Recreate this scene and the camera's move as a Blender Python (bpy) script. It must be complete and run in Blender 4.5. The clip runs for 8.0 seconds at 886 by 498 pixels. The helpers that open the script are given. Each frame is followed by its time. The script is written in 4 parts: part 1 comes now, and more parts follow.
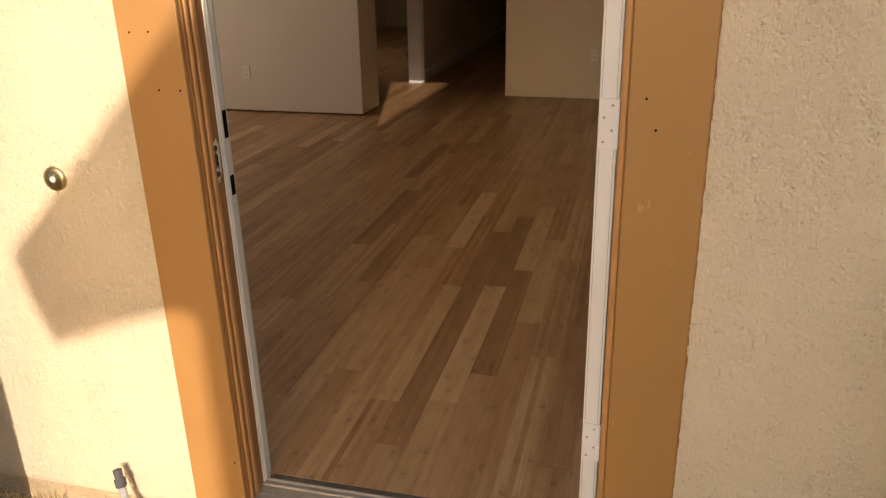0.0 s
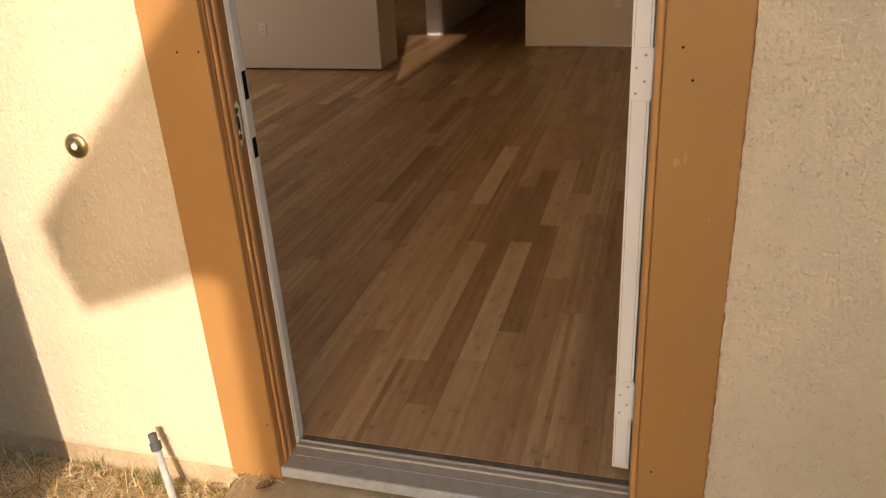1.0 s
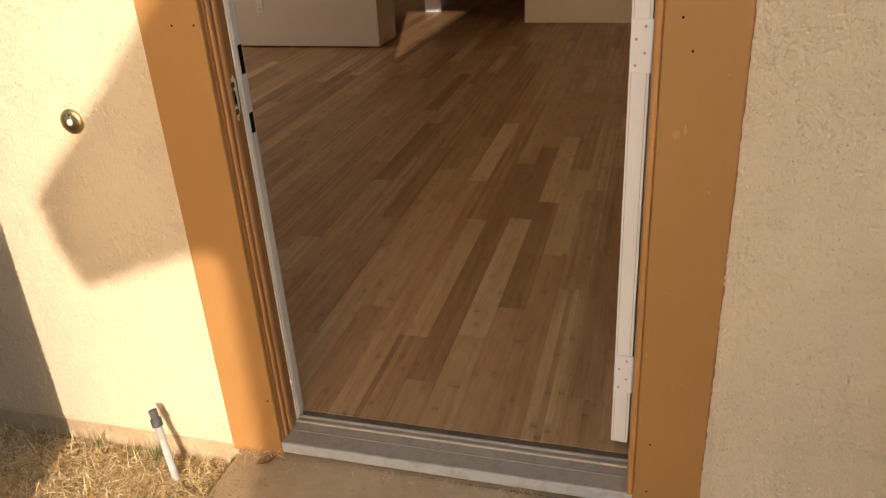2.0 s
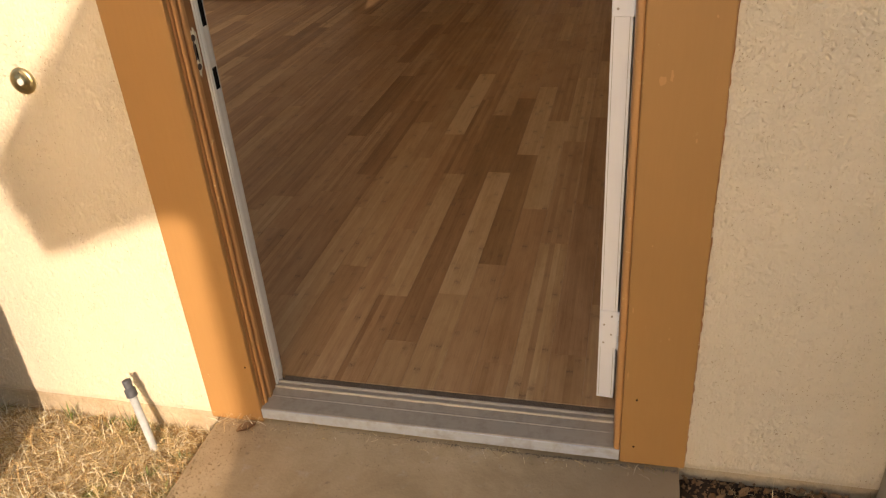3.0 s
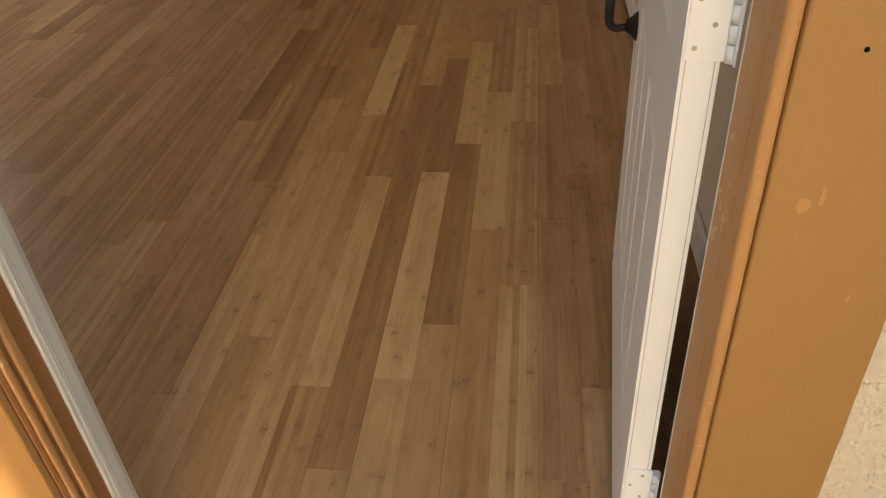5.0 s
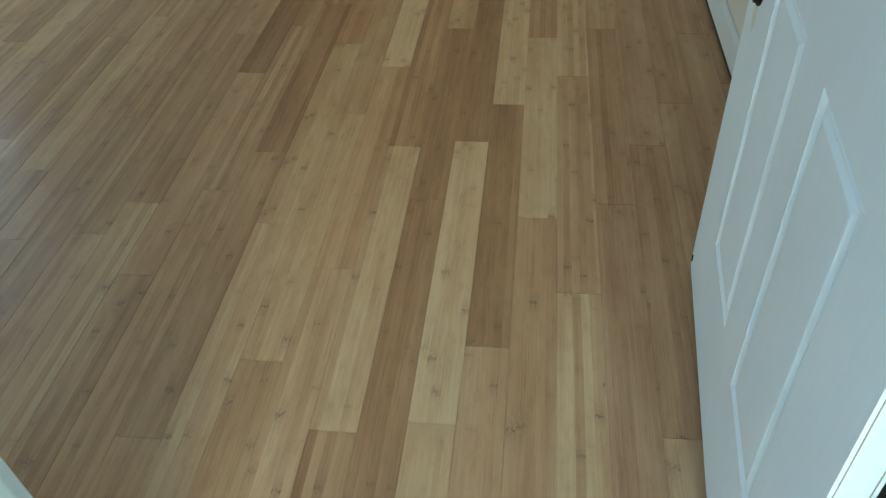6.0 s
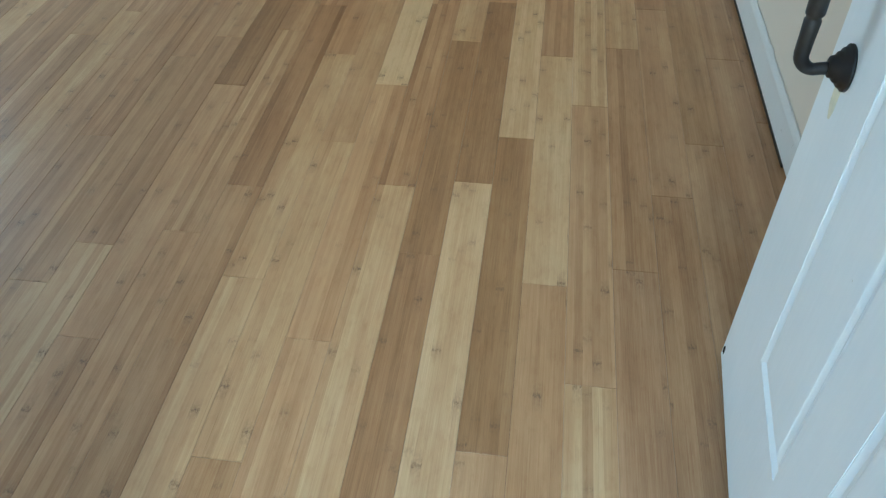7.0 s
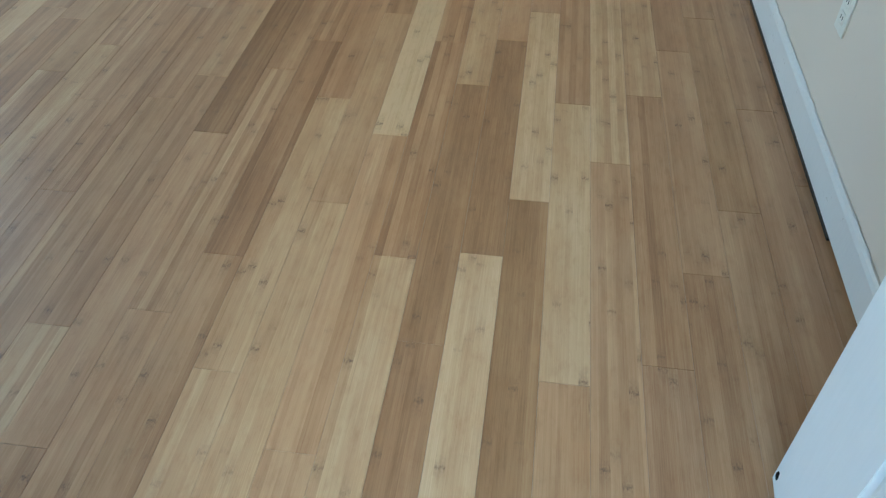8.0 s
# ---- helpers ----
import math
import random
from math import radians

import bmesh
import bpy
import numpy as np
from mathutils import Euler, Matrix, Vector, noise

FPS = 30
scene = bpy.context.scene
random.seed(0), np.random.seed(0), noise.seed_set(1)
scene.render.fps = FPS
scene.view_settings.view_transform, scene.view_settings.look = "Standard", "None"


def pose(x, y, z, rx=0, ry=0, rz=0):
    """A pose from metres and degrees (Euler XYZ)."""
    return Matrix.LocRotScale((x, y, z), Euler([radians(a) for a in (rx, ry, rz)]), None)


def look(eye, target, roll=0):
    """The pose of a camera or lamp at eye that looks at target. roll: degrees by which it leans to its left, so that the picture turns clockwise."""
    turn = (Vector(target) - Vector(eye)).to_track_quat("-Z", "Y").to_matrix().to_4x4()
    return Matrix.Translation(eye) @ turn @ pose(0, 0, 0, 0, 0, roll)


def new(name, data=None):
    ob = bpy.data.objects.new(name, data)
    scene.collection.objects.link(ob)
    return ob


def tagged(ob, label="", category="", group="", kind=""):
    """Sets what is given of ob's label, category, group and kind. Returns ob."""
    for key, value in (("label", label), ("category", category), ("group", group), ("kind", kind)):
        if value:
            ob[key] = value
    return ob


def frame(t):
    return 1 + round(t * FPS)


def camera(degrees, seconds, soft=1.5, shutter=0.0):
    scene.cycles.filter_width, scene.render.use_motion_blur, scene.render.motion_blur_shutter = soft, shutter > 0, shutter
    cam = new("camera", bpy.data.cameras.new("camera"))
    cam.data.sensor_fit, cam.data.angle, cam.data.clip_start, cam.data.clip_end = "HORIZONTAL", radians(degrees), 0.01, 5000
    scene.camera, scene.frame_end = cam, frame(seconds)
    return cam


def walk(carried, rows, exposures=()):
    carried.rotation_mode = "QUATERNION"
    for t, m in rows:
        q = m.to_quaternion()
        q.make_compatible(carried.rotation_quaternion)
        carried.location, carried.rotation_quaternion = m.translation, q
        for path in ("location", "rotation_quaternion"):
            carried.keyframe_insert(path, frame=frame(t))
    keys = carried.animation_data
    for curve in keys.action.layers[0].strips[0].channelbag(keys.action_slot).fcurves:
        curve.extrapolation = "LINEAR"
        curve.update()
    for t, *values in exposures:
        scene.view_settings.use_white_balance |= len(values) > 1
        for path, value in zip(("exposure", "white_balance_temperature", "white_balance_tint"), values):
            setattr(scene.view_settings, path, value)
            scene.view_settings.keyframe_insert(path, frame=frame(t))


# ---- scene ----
cam = camera(59.9, 8.0, soft=1.25)
PATH = [
    (0, (0.691, -1.524, 1.4), (0.232, 0.282, 0.674), -0.7),
    (0.5, (0.675, -1.502, 1.398), (0.182, 0.268, 0.607), -2.1),
    (1, (0.666, -1.491, 1.399), (0.162, 0.255, 0.565), -2.7),
    (2.5, (0.668, -1.49, 1.376), (0.177, 0.215, 0.453), -3.2),
    (3, (0.648, -1.433, 1.364), (0.213, 0.25, 0.375), -3.7),
    (3.5, (0.537, -1.275, 1.351), (0.229, 0.398, 0.3), -3.1),
    (4, (0.419, -1.108, 1.35), (0.228, 0.555, 0.254), -2.2),
    (4.5, (0.413, -0.924, 1.339), (0.266, 0.726, 0.218), -1.8),
    (4.7, (0.448, -0.81, 1.344), (0.28, 0.824, 0.203), -2.2),
    (5.8, (0.368, -0.365, 1.281), (0.118, 1.115, -0.041), -3.9),
    (6, (0.32, -0.266, 1.274), (0.098, 1.192, -0.078), -3.5),
    (6.2, (0.303, -0.191, 1.277), (0.095, 1.235, -0.109), -3.5),
    (6.5, (0.283, -0.086, 1.261), (0.111, 1.317, -0.154), -1.7),
    (7, (0.285, 0.068, 1.257), (0.077, 1.473, -0.151), -1.1),
    (7.5, (0.278, 0.186, 1.227), (0.019, 1.596, -0.168), -1.0),
    (7.6, (0.274, 0.209, 1.23), (0.011, 1.618, -0.165), -1.0),
    (8, (0.226, 0.336, 1.216), (0.031, 1.756, -0.178), -0.0),
]

# ---- exposure and light ----
walk(cam, [(t, look(eye, target, roll)) for t, eye, target, roll in PATH], [
    (0.0, 0.94, 7350, 20), (3.5, 1.05, 7400, 20), (4.2, 1.21, 7400, 20), (4.7, 1.34, 7400, 19), (5.8, 2.04, 4700, -19), (6.2, 2.22, 4260, -20), (6.5, 2.36, 4220, -15), (7.0, 2.64, 4230, -14), (7.5, 2.76, 4150, -14), (8.0, 2.74, 4020, -12)])

SUN = Vector((-0.26, 1.0, -0.285)).normalized()        # the way the sunlight travels
world = bpy.data.worlds.new("sky")
scene.world = world
world.use_nodes = True
wn = world.node_tree.nodes
sky = wn.new("ShaderNodeTexSky")
sky.sky_type = "NISHITA"
sky.sun_disc = False
sky.sun_elevation = math.asin(-SUN.z)
sky.sun_rotation = math.atan2(-SUN.x, -SUN.y)
sky.dust_density = 2.0
wn["Background"].inputs["Strength"].default_value = 0.15
world.node_tree.links.new(sky.outputs["Color"], wn["Background"].inputs["Color"])
sun_data = bpy.data.lights.new("sun", "SUN")
sun_data.energy, sun_data.angle, sun_data.color = 2.2, radians(0.42), (1.0, 0.92, 0.83)
sun = new("sun", sun_data)
sun.matrix_world = look((6, -20, 8), Vector((6, -20, 8)) + SUN)


def window_light(name, at, towards, w, h, power, color=(1.0, 0.94, 0.86)):
    d = bpy.data.lights.new(name, "AREA")
    d.shape, d.size, d.size_y, d.energy, d.color = "RECTANGLE", w, h, power, color
    ob = new(name, d)
    ob.matrix_world = look(at, towards)
    return ob


window_light("window_daylight", (-4.14, 3.2, 1.22), (0, 3.2, 1.15), 2.6, 1.7, 11.6)
window_light("bedroom_daylight", (-4.14, 8.4, 1.5), (0, 8.4, 1.5), 1.1, 1.0, 4.0)

# ---- materials ----


class Mat:
    """A node material: small helpers to chain nodes."""

    def __init__(self, name, rough=0.6, metal=0.0, spec=0.5):
        self.m = bpy.data.materials.new(name)
        self.m.use_nodes = True
        self.t = self.m.node_tree
        self.b = self.t.nodes["Principled BSDF"]
        self.b.inputs["Roughness"].default_value = rough
        self.b.inputs["Metallic"].default_value = metal
        self.b.inputs["Specular IOR Level"].default_value = spec

    def node(self, kind, **sets):
        n = self.t.nodes.new(kind)
        for k, v in sets.items():
            if k == "operation":
                n.operation = v
            elif k == "data_type":
                n.data_type = v
            elif k == "blend_type":
                n.blend_type = v
            elif k == "noise_dimensions":
                n.noise_dimensions = v
            elif k == "feature":
                n.feature = v
        return n

    def link(self, a, b):
        self.t.links.new(a, b)

    def put(self, sock, v):
        if hasattr(v, "is_output"):
            self.link(v, sock)
        else:
            sock.default_value = v

    def math(self, op, a, b=0.0, c=0.0, clamp=False):
        n = self.node("ShaderNodeMath", operation=op)
        n.use_clamp = clamp
        for i, v in enumerate((a, b, c)):
            self.put(n.inputs[i], v)
        return n.outputs[0]

    def pos(self):
        return self.node("ShaderNodeNewGeometry").outputs["Position"]

    def local(self):
        return self.node("ShaderNodeTexCoord").outputs["Object"]

    def scaled(self, vec, s):
        n = self.node("ShaderNodeMapping")
        self.link(vec, n.inputs["Vector"])
        n.inputs["Scale"].default_value = s
        return n.outputs[0]

    def noise(self, vec, scale, detail=3.0, rough=0.55, distort=0.0):
        n = self.node("ShaderNodeTexNoise")
        self.link(vec, n.inputs["Vector"])
        n.inputs["Scale"].default_value = scale
        n.inputs["Detail"].default_value = detail
        n.inputs["Roughness"].default_value = rough
        n.inputs["Distortion"].default_value = distort
        return n.outputs["Fac"]

    def white(self, vec):
        n = self.node("ShaderNodeTexWhiteNoise")
        n.noise_dimensions = "3D"
        self.link(vec, n.inputs["Vector"])
        return n.outputs["Value"]

    def vec(self, x, y, z):
        n = self.node("ShaderNodeCombineXYZ")
        for i, v in enumerate((x, y, z)):
            self.put(n.inputs[i], v)
        return n.outputs[0]

    def ramp(self, fac, stops):
        n = self.node("ShaderNodeValToRGB")
        self.put(n.inputs[0], fac)
        e = n.color_ramp.elements
        while len(e) < len(stops):
            e.new(0.5)
        for el, (p, c) in zip(e, stops):
            el.position = p
            el.color = (*c, 1) if not isinstance(c, float) else (c, c, c, 1)
        return n.outputs[0]

    def mix(self, fac, a, b, mode="MIX"):
        n = self.node("ShaderNodeMix", data_type="RGBA", blend_type=mode)
        self.put(n.inputs[0], fac)
        self.put(n.inputs[6], a if hasattr(a, "is_output") else (*a, 1))
        self.put(n.inputs[7], b if hasattr(b, "is_output") else (*b, 1))
        return n.outputs[2]

    def color(self, v):
        self.put(self.b.inputs["Base Color"], v if hasattr(v, "is_output") else (*v, 1))

    def rough(self, v):
        self.put(self.b.inputs["Roughness"], v)

    def bump(self, height, strength, dist):
        n = self.node("ShaderNodeBump")
        n.inputs["Strength"].default_value = strength
        n.inputs["Distance"].default_value = dist
        self.link(height, n.inputs["Height"])
        self.link(n.outputs[0], self.b.inputs["Normal"])


def stucco_material(name, base, dark):
    m = Mat(name, 0.9, spec=0.2)
    p = m.pos()
    big = m.noise(p, 2.2, 3)
    grit = m.noise(p, 190, 2, 0.6)
    # trowelled skin: torn lips, short cracks and small pits in patches
    lace = m.noise(m.scaled(p, (1.0, 1.0, 0.7)), 34, 5, 0.62, 0.8)
    lips = m.ramp(lace, [(0.44, 0.0), (0.50, 0.55), (0.56, 0.75), (0.8, 1.0)])
    patch = m.ramp(m.noise(p, 8, 3, 0.6), [(0.36, 0.1), (0.6, 1.0)])
    curl = m.math("ABSOLUTE", m.math("SUBTRACT", m.noise(m.scaled(p, (1.0, 1.0, 0.75)), 19, 4, 0.62, 0.5), 0.5))
    crack = m.math("MULTIPLY", m.ramp(curl, [(0.0, 1.0), (0.005, 0.7), (0.011, 0.0)]), m.math("MULTIPLY_ADD", patch, 0.6, m.math("MULTIPLY_ADD", m.ramp(m.noise(p, 21, 3), [(0.50, 0.0), (0.62, 1.0)]), 1.0, -0.72), clamp=True))
    pits = m.ramp(m.noise(m.scaled(p, (1.0, 1.0, 0.85)), 190, 2, 0.5, 0.1), [(0.305, 1.0), (0.345, 0.0)])
    pits = m.math("MULTIPLY", pits, m.math("MULTIPLY_ADD", patch, 0.8, 0.2))
    dark_bits = m.math("MAXIMUM", m.math("MULTIPLY", crack, 0.55), pits)
    soft = m.noise(p, 48, 3)
    h = m.math("ADD", m.math("MULTIPLY", m.math("MULTIPLY", lips, m.math("MULTIPLY_ADD", patch, 0.85, 0.15)), 0.30), m.math("MULTIPLY", grit, 0.46))
    h = m.math("ADD", h, m.math("MULTIPLY", soft, 0.16))
    h = m.math("SUBTRACT", h, m.math("MULTIPLY", dark_bits, 0.35))
    c = m.mix(m.ramp(big, [(0.3, 0.0), (0.75, 1.0)]), base, tuple(v * 0.9 for v in base))
    c = m.mix(m.math("MULTIPLY", dark_bits, 0.50), c, dark)
    m.color(c)
    m.bump(h, 1.0, 0.006)
    return m.m


def paint_material(name, base, rough=0.45, wear=None, chips=0.0, grain=0.25, streak=(14, 14, 1.2)):
    m = Mat(name, rough)
    p = m.pos()
    broad = m.noise(p, 3.0, 3)
    g = m.noise(m.scaled(p, streak), 9, 4, 0.6)
    c = m.mix(broad, tuple(v * 0.9 for v in base), tuple(min(1, v * 1.07) for v in base))
    c = m.mix(m.math("MULTIPLY", g, 0.16), c, tuple(v * 0.6 for v in base))
    if wear:
        k = m.ramp(m.noise(p, 46, 4, 0.7), [(0.70 - chips, 0.0), (0.73 - chips, 1.0)])
        k = m.math("MULTIPLY", k, m.ramp(m.noise(p, 6, 2), [(0.5, 0.0), (0.6, 1.0)]))
        c = m.mix(k, c, wear)
    m.color(c)
    m.rough(m.math("ADD", rough - 0.08, m.math("MULTIPLY", g, 0.2)))
    m.bump(m.math("ADD", g, m.math("MULTIPLY", m.noise(p, 210, 2), 0.35)), grain, 0.0012)
    return m.m


def bamboo_material(name, island=False):
    """Strip bamboo: five laminae to a board, with soft knuckles, rubbed blotches and fine fibre."""
    m = Mat(name, 0.42)
    p = m.pos()
    sep = m.node("ShaderNodeSeparateXYZ")
    m.link(p, sep.inputs[0])
    x, y = sep.outputs[0], sep.outputs[1]
    if island:
        rnd = m.node("ShaderNodeNewGeometry").outputs["Random Per Island"]
        tone = m.math("MULTIPLY_ADD", m.white(m.vec(rnd, 3.0, 1.0)), 0.5, 0.2)
        stripe = m.white(m.vec(rnd, 5.0, 2.0))
        hue = m.white(m.vec(rnd, 2.0, 9.0))
    else:
        info = m.node("ShaderNodeObjectInfo")
        rnd = info.outputs["Random"]
        rgb = m.node("ShaderNodeSeparateColor")
        m.link(info.outputs["Color"], rgb.inputs[0])
        tone, stripe, hue = rgb.outputs
    wob = m.math("MULTIPLY", m.math("SUBTRACT", m.noise(m.scaled(p, (1, 0.8, 1)), 3.0, 1), 0.5), 0.006)
    lam = m.math("FLOOR", m.math("DIVIDE", m.math("ADD", x, wob), 0.0192))
    lam_r = m.white(m.vec(lam, m.math("MULTIPLY", rnd, 91.0), 0.5))
    lam_s = m.white(m.vec(lam, m.math("MULTIPLY", rnd, 53.0), 7.5))
    # knuckles: a ragged smudge across each lamina every 0.2 to 0.4 m, often missing
    jag = m.math("MULTIPLY", m.math("SUBTRACT", m.noise(m.scaled(p, (330, 70, 1)), 1.0, 4, 0.75), 0.5), 0.030)
    yy = m.math("ADD", m.math("ADD", y, jag), m.math("MULTIPLY", lam_s, 0.9))
    per = m.math("MULTIPLY_ADD", lam_r, 0.24, 0.20)
    saw = m.math("ABSOLUTE", m.math("SUBTRACT", m.math("FRACT", m.math("DIVIDE", yy, per)), 0.5))
    smear = m.ramp(saw, [(0.0, 1.0), (0.035, 0.6), (0.13, 0.0)])
    core = m.ramp(saw, [(0.0, 1.0), (0.008, 0.7), (0.022, 0.0)])
    show = m.ramp(m.white(m.vec(lam, m.math("FLOOR", m.math("DIVIDE", yy, per)), rnd)), [(0.30, 0.0), (0.95, 1.0)])
    fibre = m.noise(m.scaled(p, (520, 9, 1)), 1.0, 3, 0.65)
    fine = m.noise(m.scaled(p, (900, 30, 1)), 1.0, 2, 0.7)
    cloud = m.noise(m.scaled(p, (14, 3.2, 1)), 1.0, 3)
    streak = m.noise(m.scaled(m.vec(x, y, m.math("MULTIPLY", rnd, 40.0)), (110, 1.6, 1)), 1.0, 3, 0.6)
    v = m.math("MULTIPLY_ADD", m.math("SUBTRACT", tone, 0.5), 0.90, 0.5)
    v = m.math("ADD", v, m.math("MULTIPLY", m.math("SUBTRACT", lam_r, 0.5), m.math("MULTIPLY_ADD", stripe, 0.38, 0.08)))
    v = m.math("ADD", v, m.math("MULTIPLY", m.math("SUBTRACT", streak, 0.5), m.math("MULTIPLY_ADD", stripe, 0.34, 0.30)))
    v = m.math("ADD", v, m.math("MULTIPLY", m.math("SUBTRACT", fibre, 0.5), m.math("MULTIPLY_ADD", rnd, 0.34, 0.30)))
    v = m.math("ADD", v, m.math("MULTIPLY", m.math("SUBTRACT", cloud, 0.5), 0.55))
    col = m.ramp(v, [(0.0, (0.233, 0.117, 0.046)), (0.35, (0.377, 0.211, 0.094)), (0.7, (0.511, 0.319, 0.158)), (1.0, (0.633, 0.433, 0.240))])
    # boards differ a little between rosy, straw and grey-brown
    col = m.mix(1.0, col, m.ramp(hue, [(0.0, (1.0, 0.97, 0.93)), (0.4, (1.0, 1.0, 1.0)), (0.7, (0.99, 1.0, 0.95)), (1.0, (0.98, 0.98, 1.03))]), "MULTIPLY")
    k = m.math("MULTIPLY", show, m.math("MULTIPLY_ADD", smear, 0.40, m.math("MULTIPLY", core, 0.34)))
    blot = m.noise(m.scaled(p, (190, 120, 1)), 1.0, 4, 0.7)
    k = m.math("MULTIPLY", k, m.math("MULTIPLY", m.ramp(blot, [(0.36, 0.1), (0.62, 1.5)]), m.math("MULTIPLY_ADD", fine, 1.2, 0.35)), clamp=True)
    mottle = m.ramp(m.noise(m.scaled(m.vec(x, y, m.math("MULTIPLY", rnd, 23.0)), (62, 20, 1)), 1.0, 5, 0.68), [(0.50, 0.0), (0.74, 1.0)])
    col = m.mix(m.math("MULTIPLY", mottle, 0.40), col, m.mix(1.0, col, (0.70, 0.58, 0.46), "MULTIPLY"))
    lines = m.ramp(m.noise(m.scaled(p, (200, 2.0, 1)), 1.0, 4, 0.7), [(0.61, 0.0), (0.69, 1.0)])
    col = m.mix(m.math("MULTIPLY", lines, 0.44), col, m.mix(1.0, col, (0.56, 0.46, 0.38), "MULTIPLY"))
    col = m.mix(k, col, (0.150, 0.082, 0.042))
    # foot-worn amber patches where the finish has yellowed
    amber = m.ramp(m.noise(p, 2.3, 3, 0.6), [(0.48, 0.0), (0.66, 1.0)])
    col = m.mix(m.math("MULTIPLY", amber, 0.18), col, m.mix(1.0, col, (1.0, 0.91, 0.76), "MULTIPLY"))
    m.color(col)
    stain = m.noise(p, 3.2, 4, 0.6)
    m.rough(m.math("MULTIPLY_ADD", stain, 0.24, m.math("MULTIPLY_ADD", fine, 0.12, 0.17)))
    m.bump(m.math("ADD", fibre, m.math("MULTIPLY", core, -0.6)), 0.16, 0.0008)
    return m.m


def plain_wall_material(name, base):
    m = Mat(name, 0.75, spec=0.3)
    p = m.pos()
    c = m.mix(m.noise(p, 1.6, 3), tuple(v * 0.93 for v in base), base)
    scuff = m.ramp(m.noise(p, 13, 4, 0.7), [(0.68, 0.0), (0.78, 1.0)])
    c = m.mix(m.math("MULTIPLY", scuff, 0.25), c, tuple(v * 0.6 for v in base))
    m.color(c)
    m.bump(m.math("ADD", m.noise(p, 70, 3), m.math("MULTIPLY", m.noise(p, 14, 2), 0.5)), 0.22, 0.002)
    return m.m


def concrete_material():
    m = Mat("concrete", 0.85, spec=0.3)
    p = m.pos()
    a = m.noise(p, 4.5, 5, 0.65, 0.4)
    c = m.ramp(a, [(0.32, (0.416, 0.301, 0.159)), (0.5, (0.520, 0.383, 0.215)), (0.68, (0.603, 0.456, 0.267))])
    blot = m.ramp(m.noise(p, 19, 4, 0.7), [(0.60, 0.0), (0.72, 1.0)])
    c = m.mix(m.math("MULTIPLY", blot, 0.30), c, (0.60, 0.54, 0.43))
    dirt = m.ramp(m.noise(p, 55, 3, 0.7), [(0.64, 0.0), (0.72, 1.0)])
    c = m.mix(m.math("MULTIPLY", dirt, 0.4), c, (0.16, 0.12, 0.08))
    # slab darkens towards the soil bed: fading bounced sunlight, painted with noise
    sep = m.node("ShaderNodeSeparateXYZ")
    m.link(p, sep.inputs[0])
    dim_right = m.math("MULTIPLY_ADD", m.noise(p, 5.0, 4, 0.6), 0.5, m.math("SUBTRACT", sep.outputs[0], 0.25))
    c = m.mix(m.math("MULTIPLY", m.ramp(dim_right, [(0.30, 0.0), (0.75, 1.0)]), 0.62), c, (0.20, 0.145, 0.085))
    m.color(c)
    m.bump(m.math("ADD", m.noise(p, 130, 3), m.math("MULTIPLY", a, 0.8)), 0.5, 0.003)
    return m.m


def soil_material(name, lo, hi):
    m = Mat(name, 0.95, spec=0.15)
    p = m.pos()
    a = m.noise(p, 7, 5, 0.7)
    c = m.mix(m.ramp(a, [(0.3, 0.0), (0.7, 1.0)]), lo, hi)
    c = m.mix(m.math("MULTIPLY", m.noise(p, 80, 3, 0.7), 0.6), c, tuple(v * 0.4 for v in lo))
    m.color(c)
    m.bump(m.noise(p, 60, 4, 0.7), 0.8, 0.012)
    return m.m


def straw_material():
    m = Mat("dry_grass", 0.7, spec=0.3)
    r = m.node("ShaderNodeNewGeometry").outputs["Random Per Island"]
    patch = m.noise(m.pos(), 7.0, 2)
    c = m.ramp(m.white(m.vec(r, 1.0, 2.0)), [(0.0, (0.22, 0.11, 0.04)), (0.25, (0.56, 0.35, 0.13)), (0.6, (0.86, 0.669, 0.334)), (1.0, (0.95, 0.86, 0.62))])
    g = m.math("MULTIPLY", m.ramp(patch, [(0.56, 0.0), (0.68, 1.0)]), m.math("GREATER_THAN", r, 0.62))
    c = m.mix(g, c, (0.23, 0.25, 0.055))
    m.color(c)
    return m.m


def metal_material(name, base, rough, metal=1.0, brushed=(1, 1, 1), dirt=(0.12, 0.09, 0.06), dirty=0.4):
    m = Mat(name, rough, metal)
    p = m.pos()
    s = m.noise(m.scaled(p, brushed), 160, 3, 0.6)
    k = m.ramp(m.noise(p, 24, 5, 0.7), [(0.48, 0.0), (0.72, 1.0)])
    k = m.math("MULTIPLY", k, dirty)
    c = m.mix(s, tuple(v * 0.82 for v in base), base)
    m.color(m.mix(k, c, dirt))
    m.put(m.b.inputs["Metallic"], m.math("MULTIPLY", m.math("SUBTRACT", 1.0, k), metal))
    m.rough(m.math("MULTIPLY_ADD", s, 0.2, m.math("MULTIPLY_ADD", k, 0.4, rough - 0.1)))
    m.bump(s, 0.12, 0.0008)
    return m.m


def simple_material(name, base, rough=0.6, spec=0.5, var=0.25, scale=40):
    m = Mat(name, rough, spec=spec)
    n = m.noise(m.pos(), scale, 3, 0.6)
    m.color(m.mix(n, tuple(v * (1 - var) for v in base), tuple(min(1, v * (1 + var)) for v in base)))
    m.bump(n, 0.15, 0.001)
    return m.m


